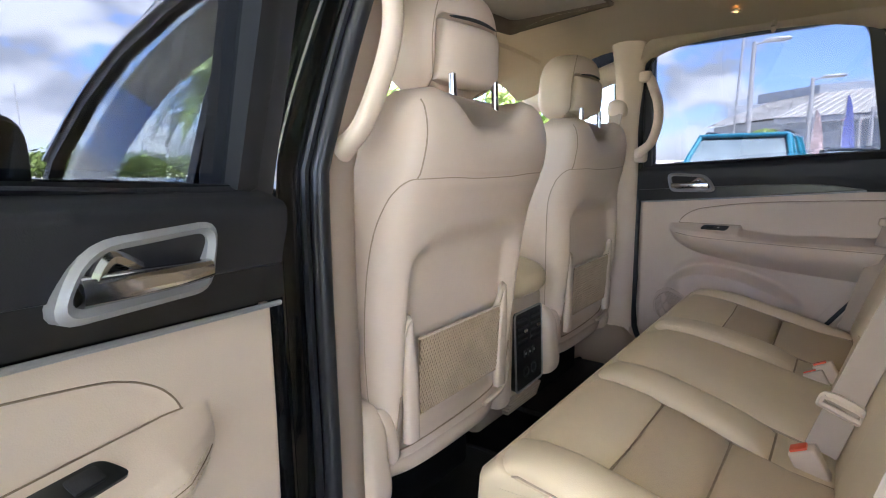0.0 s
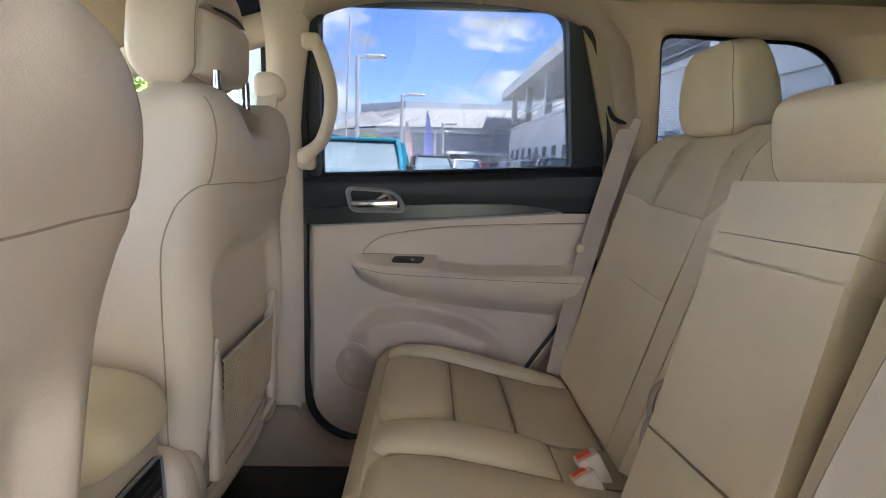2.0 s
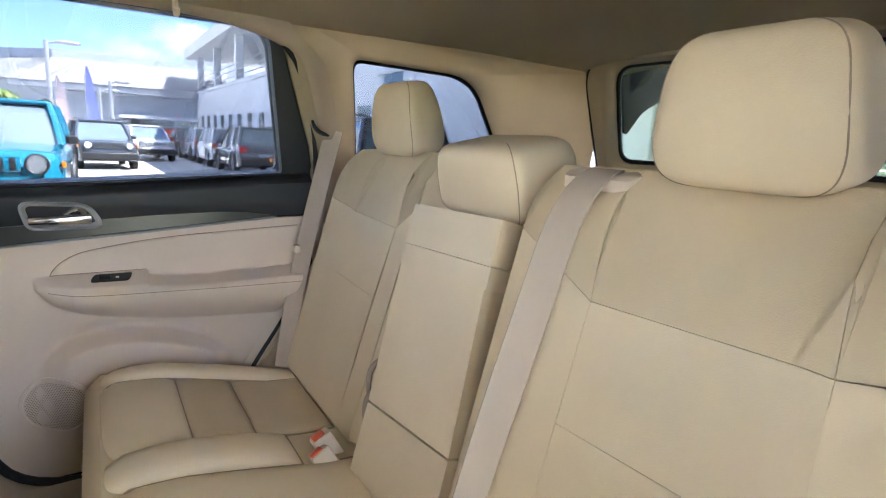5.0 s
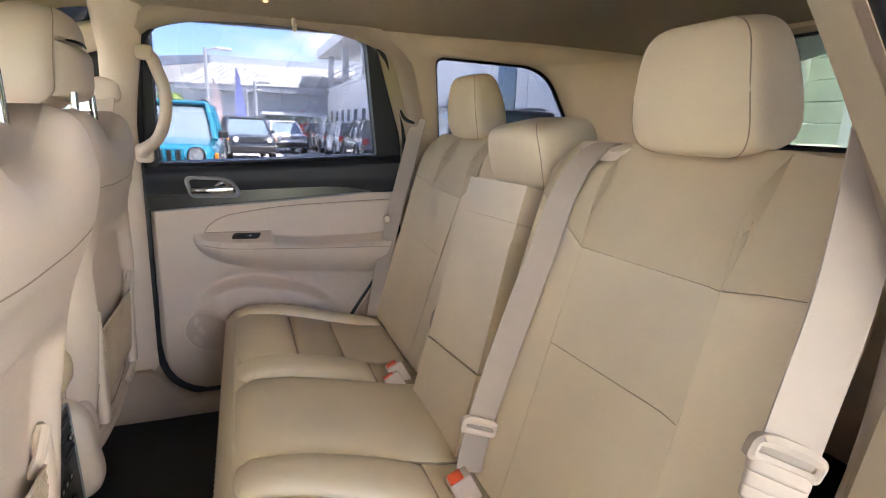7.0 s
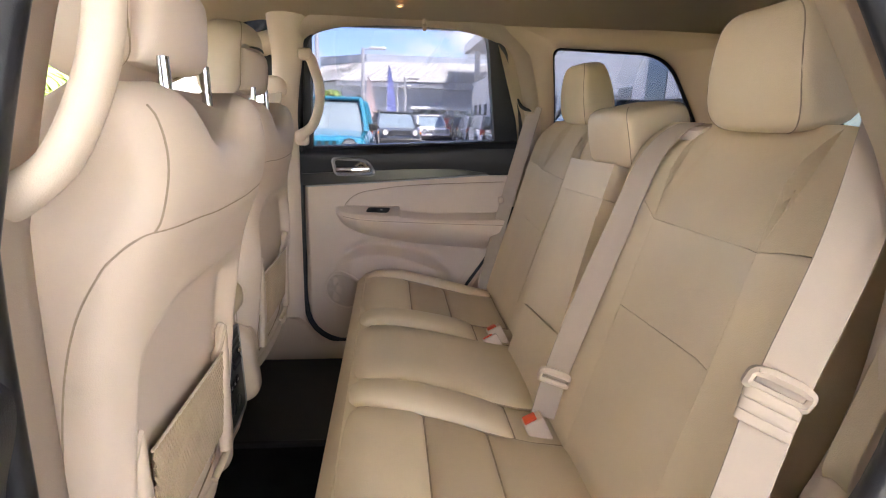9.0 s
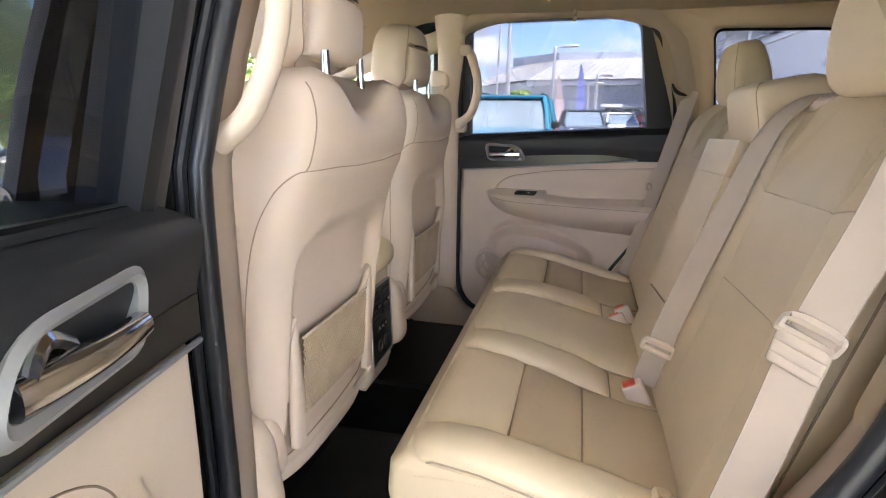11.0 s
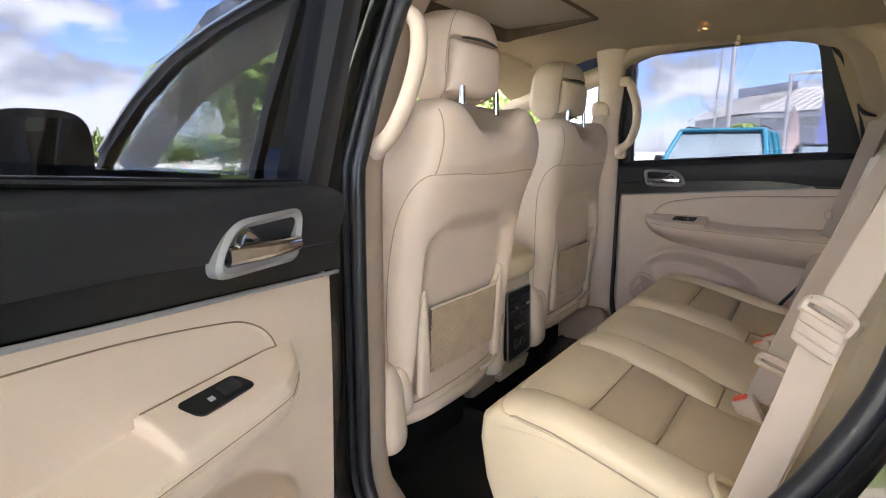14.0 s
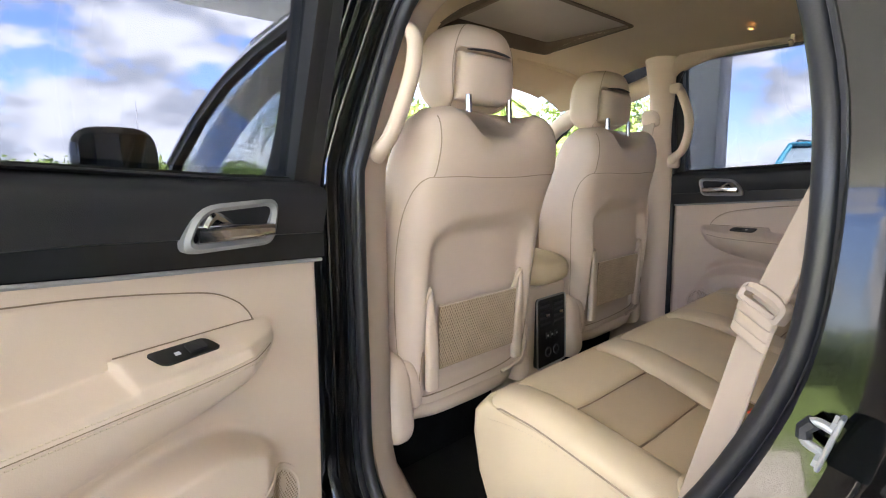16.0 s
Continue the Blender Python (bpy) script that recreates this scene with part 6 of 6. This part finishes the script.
TEAL = car_paint("teal_paint", (0.008, 0.15, 0.235))
CHAR = car_paint("charcoal_paint", (0.05, 0.06, 0.075))
WPAINT = car_paint("white_paint", (0.72, 0.73, 0.74))
REDP = car_paint("red_paint", (0.55, 0.05, 0.02))
LIMEP = car_paint("lime_paint", (0.45, 0.60, 0.03))
NAVY = car_paint("navy_paint", (0.02, 0.035, 0.06))
suv(9.75, 1.78, 180, TEAL, "bright teal small parked car facing the lot")
suv(22.5, 0.35, 186, CHAR, "dark grey small parked car with black grille")
suv(29.5, -1.6, 188, WPAINT, "white small parked car beside the grey one")
suv(8.4, -3.35, 2, NAVY, "dark navy small parked car beside the white wall")
suv(20.2, -4.35, 0, CHAR, "dark grey small car parked along the wall")
suv(25.2, -4.35, 0, WPAINT, "white small car parked along the wall")
suv(30.2, -4.4, 0, WPAINT, "white small car parked along the wall")
suv(34.6, -4.4, 0, CHAR, "dark grey small car parked along the wall")
suv(38.6, -4.2, 0, REDP, "orange-red small car parked near the showroom")

# ---- showroom ----
show = thing("showroom_building", (44, -1, -0.5), "grey showroom with glass doors and a pale metal roof", "building")
bx = 42.0


def slab(name, lo, hi, material, parent, lab="", bevel=0.02):
    bm = bmesh.new()
    box(bm, lo, hi, bevel, 1)
    return part(name, finish(bm), material, parent, lab)


slab("wall", (bx, -1.2, -0.6), (bx + 0.4, 4.3, 3.75), GREYWALL, show)
slab("wall", (bx, -7.2, 1.9), (bx + 0.4, -1.2, 3.75), GREYWALL, show)
slab("back_wall", (bx + 8, -9, -0.6), (bx + 8.3, 9, 5.5), GREYWALL, show)
slab("floor_slab", (bx, -9, -0.6), (bx + 8, 9, -0.42), GREYWALL, show)
bm = bmesh.new()
prism(bm, [(bx, 4.3), (bx + 8.0, 10.0), (bx + 8.0, 9.6), (bx + 0.4, 4.1)], lambda a, b, d: Vector((a, b, d)), -0.6, 3.75)
part("wall", finish(bm), GREYWALL, show)
slab("lintel", (bx - 0.3, -7.0, 1.85), (bx + 0.1, -1.0, 2.1), WHITE, show)
for k in range(6):
    yy = -6.6 + k * 1.08
    slab("mullion", (bx + 0.05, yy - 0.05, -0.42), (bx + 0.17, yy + 0.05, 1.85), WHITE, show)
    if k < 5:
        bm = bmesh.new()
        box(bm, (bx + 0.10, yy + 0.055, -0.40), (bx + 0.12, yy + 1.025, 1.84), 0)
        g = part("window_pane", finish(bm), CLEAR, show)
        g.visible_shadow = False
# eave, roof slope with seams, upper band
bm = bmesh.new()
E0, E1, R0, R1 = Vector((bx - 0.7, 4.9, 3.78)), Vector((bx - 0.7, -7.6, 3.95)), Vector((bx + 5.0, 2.6, 5.75)), Vector((bx + 5.0, -9.0, 5.95))
S0, S1 = Vector((bx + 7.8, 10.8, 3.7)), Vector((bx + 9.0, 7.0, 5.6))
vs = [bm.verts.new(v) for v in (E0, E1, R1, R0)]
bm.faces.new(vs)
v5, v6 = bm.verts.new(S0), bm.verts.new(S1)
bm.faces.new((v5, vs[0], vs[3], v6))
bmesh.ops.solidify(bm, geom=bm.faces[:], thickness=0.12)
roof_ = part("roof", finish(bm), ROOFMETAL, show, "pale standing-seam metal roof")
for k in range(1, 24):
    t = k / 24
    bm = bmesh.new()
    tube(bm, [E0.lerp(E1, t) + Vector((0, 0, 0.05)), R0.lerp(R1, t) + Vector((0, 0, 0.05))], 0.035, 5)
    part("roof_seam", finish(bm), ROOFMETAL, roof_)
slab("eave_band", (bx - 0.62, -7.5, 3.42), (bx + 0.0, 4.7, 3.80), GREYWALL, show)
for k in range(40):
    yy = -7.4 + k * 0.305
    slab("dentil", (bx - 0.66, yy, 3.45), (bx - 0.60, yy + 0.16, 3.74), POLE, show, bevel=0)
bm = bmesh.new()
prism(bm, [(bx + 5.0, 2.6), (bx + 5.0, -9.0), (bx + 9.0, -9.0), (bx + 9, 7.0)], lambda a, b, d: Vector((a, b, d)), 5.5, 6.35)
part("upper_band", finish(bm), GREYWALL, show)
suv(bx + 3.2, -3.9, 90, LIMEP, "lime green small car inside the showroom")

# ---- white wing beside the lot ----
wing = thing("white_building", (22, -7, -0.3), "white two-storey wing with an open gallery and small windows", "building")
wy = -5.9
slab("wall", (4.0, wy - 0.4, -0.6), (bx + 0.5, wy, 3.80), WHITE, wing)
slab("gallery_floor", (4.0, wy - 5.0, 3.80), (bx + 0.5, wy + 0.06, 3.98), WHITE, wing)
slab("gallery_wall", (4.0, wy - 5.2, 3.9), (bx + 0.5, wy - 5.0, 7.0), GREYWALL, wing)
slab("roof", (4.0, wy - 5.4, 6.35), (bx + 2.0, wy + 0.5, 7.05), WHITE, wing)
for k in range(6):
    xx = 12.0 + k * 6.0
    slab("pillar", (xx - 0.2, wy - 0.5, 3.9), (xx + 0.2, wy - 0.1, 6.4), WHITE, wing)
for k in range(13):
    xx = 13.0 + k * 2.2
    w = slab("window", (xx, wy - 0.02, 1.55), (xx + 0.85, wy + 0.02, 2.25), WINDOW, wing, "small dark window", 0)
    slab("sill", (xx - 0.06, wy - 0.02, 1.47), (xx + 0.91, wy + 0.07, 1.55), WHITE, w, "", 0)
for k in range(3):
    tub = bmesh.new()
    tube(tub, [(12, wy - 0.1, 4.25 + 0.3 * k), (bx, wy - 0.1, 4.25 + 0.3 * k)], 0.025, 6)
    part("railing", finish(tub), POLE, wing)
for k in range(3):
    slab("panel_joint", (5.4 + 2.6 * k, wy + 0.0, -0.3), (5.43 + 2.6 * k, wy + 0.012, 3.8), POLE, wing, "", 0)
slab("window", (11.2, wy - 0.02, 1.5), (12.2, wy + 0.02, 3.0), WINDOW, wing, "small dark window", 0)
slab("ledge", (4.0, wy - 0.02, 3.0), (12.6, wy + 0.08, 3.1), WHITE, wing, "", 0.01)
SHUTTER = mat("grey_green_block", (0.55, 0.61, 0.50), 0.6, vary=0.1, vscale=2, bump=0.1)
# the unseen left part of the wall is added to shade the near door
shed = thing("block_wall", (0.0, -6.2, 0), "grey-green block wall behind the car under the canopy", "wall")
for k in range(13):
    for q in range(8):
        slab("block", (-4.4 + 1.04 * q, -6.32 + 0.004 * ((k + q) % 3), 0.26 * k), (-3.37 + 1.04 * q, -6.10 - 0.006 * ((k * 3 + q) % 2), 0.252 + 0.26 * k), SHUTTER, shed, "", 0)
for x in (1.75, -2.6):
    bm = bmesh.new()
    box(bm, (x - 0.36, -4.6, -0.02), (x + 0.36, -4.1, 3.45), 0.02, 2)
    single("column", finish(bm), WHITE, "white square canopy column", "column", "structure")


# ---- lamp posts and banners ----
def lamp_post(x, y, h, arm, label):
    z0 = ground_z(x, y)
    p = thing("street_lamp", (x, y, z0), label, "street lamp", group="street lamps")
    bm = bmesh.new()
    tube(bm, [(x, y, z0), (x, y, z0 + h)], 0.11, 10, taper=lambda t: 1.15 - 0.3 * t)
    part("pole", finish(bm), POLE, p)
    bm = bmesh.new()
    tube(bm, [(x, y, z0 + h - 0.12), (x, y + arm * 0.45, z0 + h - 0.06)], 0.05, 8)
    part("arm", finish(bm), POLE, p)
    bm = bmesh.new()
    pillow(bm, (x, y + arm, z0 + h - 0.02), (0.24, abs(arm) * 0.62, 0.10), ns=(4, 2.4), nu=24, nv=10)
    part("lamp_head", finish(bm), POLE, p)


lamp_post(26.0, 4.05, 6.35, -0.85, "tall grey lamp post with one flat head")
lamp_post(31.5, 2.15, 5.35, -0.85, "grey lamp post with one flat head")
lamp_post(33.0, -0.35, 3.9, -0.55, "shorter grey lamp post by the showroom")
lamp_post(36.0, 0.1, 3.6, -0.6, "shorter grey lamp post by the showroom")
bm = bmesh.new()
tube(bm, [(4.6, 23.0, 0.0), (4.6, 23.0, 4.0)], 0.045, 8, taper=lambda t: 1.2 - 0.7 * t)
single("thin_pole", finish(bm), POLE, "thin pale pole beyond the lawn", "pole")
bm = bmesh.new()
tube(bm, smooth_line([(24.5, 4.42, -0.2), (24.5, 4.35, 3.0), (24.5, 4.18, 7.5)], 5), 0.05, 8)
single("flag_pole", finish(bm), POLE, "thin grey flag pole", "pole")


def feather_flag(x, y, h, material, label):
    z0 = ground_z(x, y)
    f = thing("feather_flag", (x, y, z0), label, "banner", group="banners")
    bm = bmesh.new()
    tube(bm, smooth_line([(x, y, z0), (x, y, z0 + h * 0.7), (x, y - 0.1, z0 + h)], 5), 0.025, 6)
    part("pole", finish(bm), POLE, f)
    bm = bmesh.new()
    rows = []
    for k in range(13):
        t = k / 12
        z = z0 + h * lerp(0.22, 1.0, t)
        wd = 0.62 * (1 - t) ** 0.6 + 0.02
        rows.append([(x + 0.05 * math.sin(3 * t + u * 2), y - wd * u - 0.1 * t * t, z) for u in (0, 0.33, 0.66, 1)])
    grid(bm, rows)
    bmesh.ops.solidify(bm, geom=bm.faces[:], thickness=0.004)
    part("cloth", finish(bm), material, f)


feather_flag(29.0, 1.85, 3.6, BANNER_R, "white and red feather banner")
feather_flag(30.5, 0.75, 4.3, BANNER_B, "pale blue feather banner")


# ---- palms, hedge ----
def palm(x, y, h, r, n, seed, label):
    rng = random.Random(seed)
    z0 = ground_z(x, y)
    t = thing("palm_tree", (x, y, z0), label, "palm tree", group="palm trees")
    bm = bmesh.new()
    tube(bm, smooth_line([(x, y, z0), (x + 0.05, y, z0 + h * 0.5), (x + 0.02, y + 0.05, z0 + h)], 6), 0.16 * h / 4 + 0.05, 12, taper=lambda q: 1.2 - 0.5 * q + 0.06 * math.sin(q * 70))
    part("trunk", finish(bm), BARK, t)
    top = Vector((x + 0.02, y + 0.05, z0 + h))
    bm = bmesh.new()
    for k in range(n):
        a = 2 * math.pi * k / n + rng.uniform(-0.25, 0.25)
        up = rng.uniform(0.1, 1.1)
        ln = r * rng.uniform(0.8, 1.15)
        d = Vector((math.cos(a), math.sin(a), 0))
        rib = []
        for q in range(12):
            s_ = q / 11
            rib.append(top + d * ln * s_ * (0.95 - 0.15 * s_) + Vector((0, 0, ln * (up * s_ - (0.75 + 0.4 * up) * s_ * s_))))
        tube(bm, rib, 0.018, 4, taper=lambda q: 1.1 - q)
        side_v = d.cross(Vector((0, 0, 1)))
        for q in range(1, 44):
            s_ = q / 44
            i = min(int(s_ * 11), 10)
            p = rib[i].lerp(rib[i + 1], s_ * 11 - i)
            w = ln * 0.30 * math.sin(math.pi * min(s_ * 0.92 + 0.08, 1)) * rng.uniform(0.8, 1.1)
            for sg in (-1, 1):
                tip = p + side_v * sg * w * 0.8 + d * w * 0.55 - Vector((0, 0, w * rng.uniform(0.25, 0.7)))
                e = (rib[i + 1] - rib[i]).normalized() * 0.02
                mid_ = p.lerp(tip, 0.5) + Vector((0, 0, 0.02))
                bm.faces.new([bm.verts.new(v) for v in (p - e, mid_ - e * 1.2, tip, mid_ + e * 1.2, p + e)])
    part("crown", bm, LEAF, t)


palm(34.5, 4.35, 2.9, 1.15, 15, 3, "small green palm behind the lamp posts")
palm(6.6, 5.6, 1.5, 1.9, 18, 5, "leafy green palm near the canopy")
palm(8.2, 8.6, 2.6, 2.0, 18, 6, "leafy green palm near the canopy")
palm(4.7, 9.2, 2.7, 2.0, 20, 8, "leafy green palm near the canopy")
palm(-9.5, -5.5, 4.0, 2.4, 20, 11, "tall green palm on the lawn")


def hedge(name, pts, width, height, count, seed, label, leaf=0.14):
    """Shrubs and trees far off: many small leaves in clumps with an uneven outline."""
    rng = random.Random(seed)
    unit = lambda: Vector((rng.gauss(0, 1), rng.gauss(0, 1), rng.gauss(0, 1))).normalized()
    verts, faces = [], []
    for _ in range(count):
        t = rng.random() * (len(pts) - 1)
        i = int(t)
        a, b = Vector(pts[i]), Vector(pts[i + 1])
        c = a.lerp(b, t - i)
        loc = height * (0.55 + 0.45 * noise.noise(Vector((c.x * 0.12, c.y * 0.12, seed))) + 0.30 * noise.noise(Vector((c.x * 0.6, c.y * 0.6, seed))))
        p = c + Vector((rng.uniform(-1, 1) * width, rng.uniform(-1, 1) * width, loc * rng.random() ** 0.6))
        r = leaf * rng.uniform(1.2, 3.2)
        for _k in range(7):
            n1 = unit()
            n2 = n1.cross(unit()).normalized()
            o, q = p + unit() * r * rng.random(), leaf * rng.uniform(0.5, 1.0)
            k = len(verts)
            verts += [o + n1 * q, o + n2 * q * 0.42, o - n1 * q, o - n2 * q * 0.42]
            faces.append((k, k + 1, k + 2, k + 3))
    me = bpy.data.meshes.new(name)
    me.from_pydata(verts, [], faces)
    me.materials.append(HEDGE)
    tagged(new(name, me), label, "trees", "", "stuff")


hedge("tree_line", [(-60, 52, 0), (-20, 58, 0), (20, 60, 0), (60, 48, -0.6), (90, 30, -0.6)], 3, 3.4, 7000, 21, "far green tree line beyond the lot", 0.42)
hedge("hedge", [(-30, -60, 0), (-26, -12, 0), (-27, 14, 0), (-40, 50, 0)], 2.0, 2.6, 8000, 22, "green hedge and trees beyond the lawn", 0.26)
hedge("shrubs", [(-11, -9.5, 0), (-8, -9.0, 0), (-5.5, -9.0, 0)], 1.0, 2.4, 2500, 23, "dense green shrubs behind the car", 0.14)
hedge("front_trees", [(10.0, 16.5, 0), (13, 13.0, 0), (15.5, 9.0, 0)], 1.5, 7.5, 7000, 24, "dense green trees beyond the canopy", 0.17)
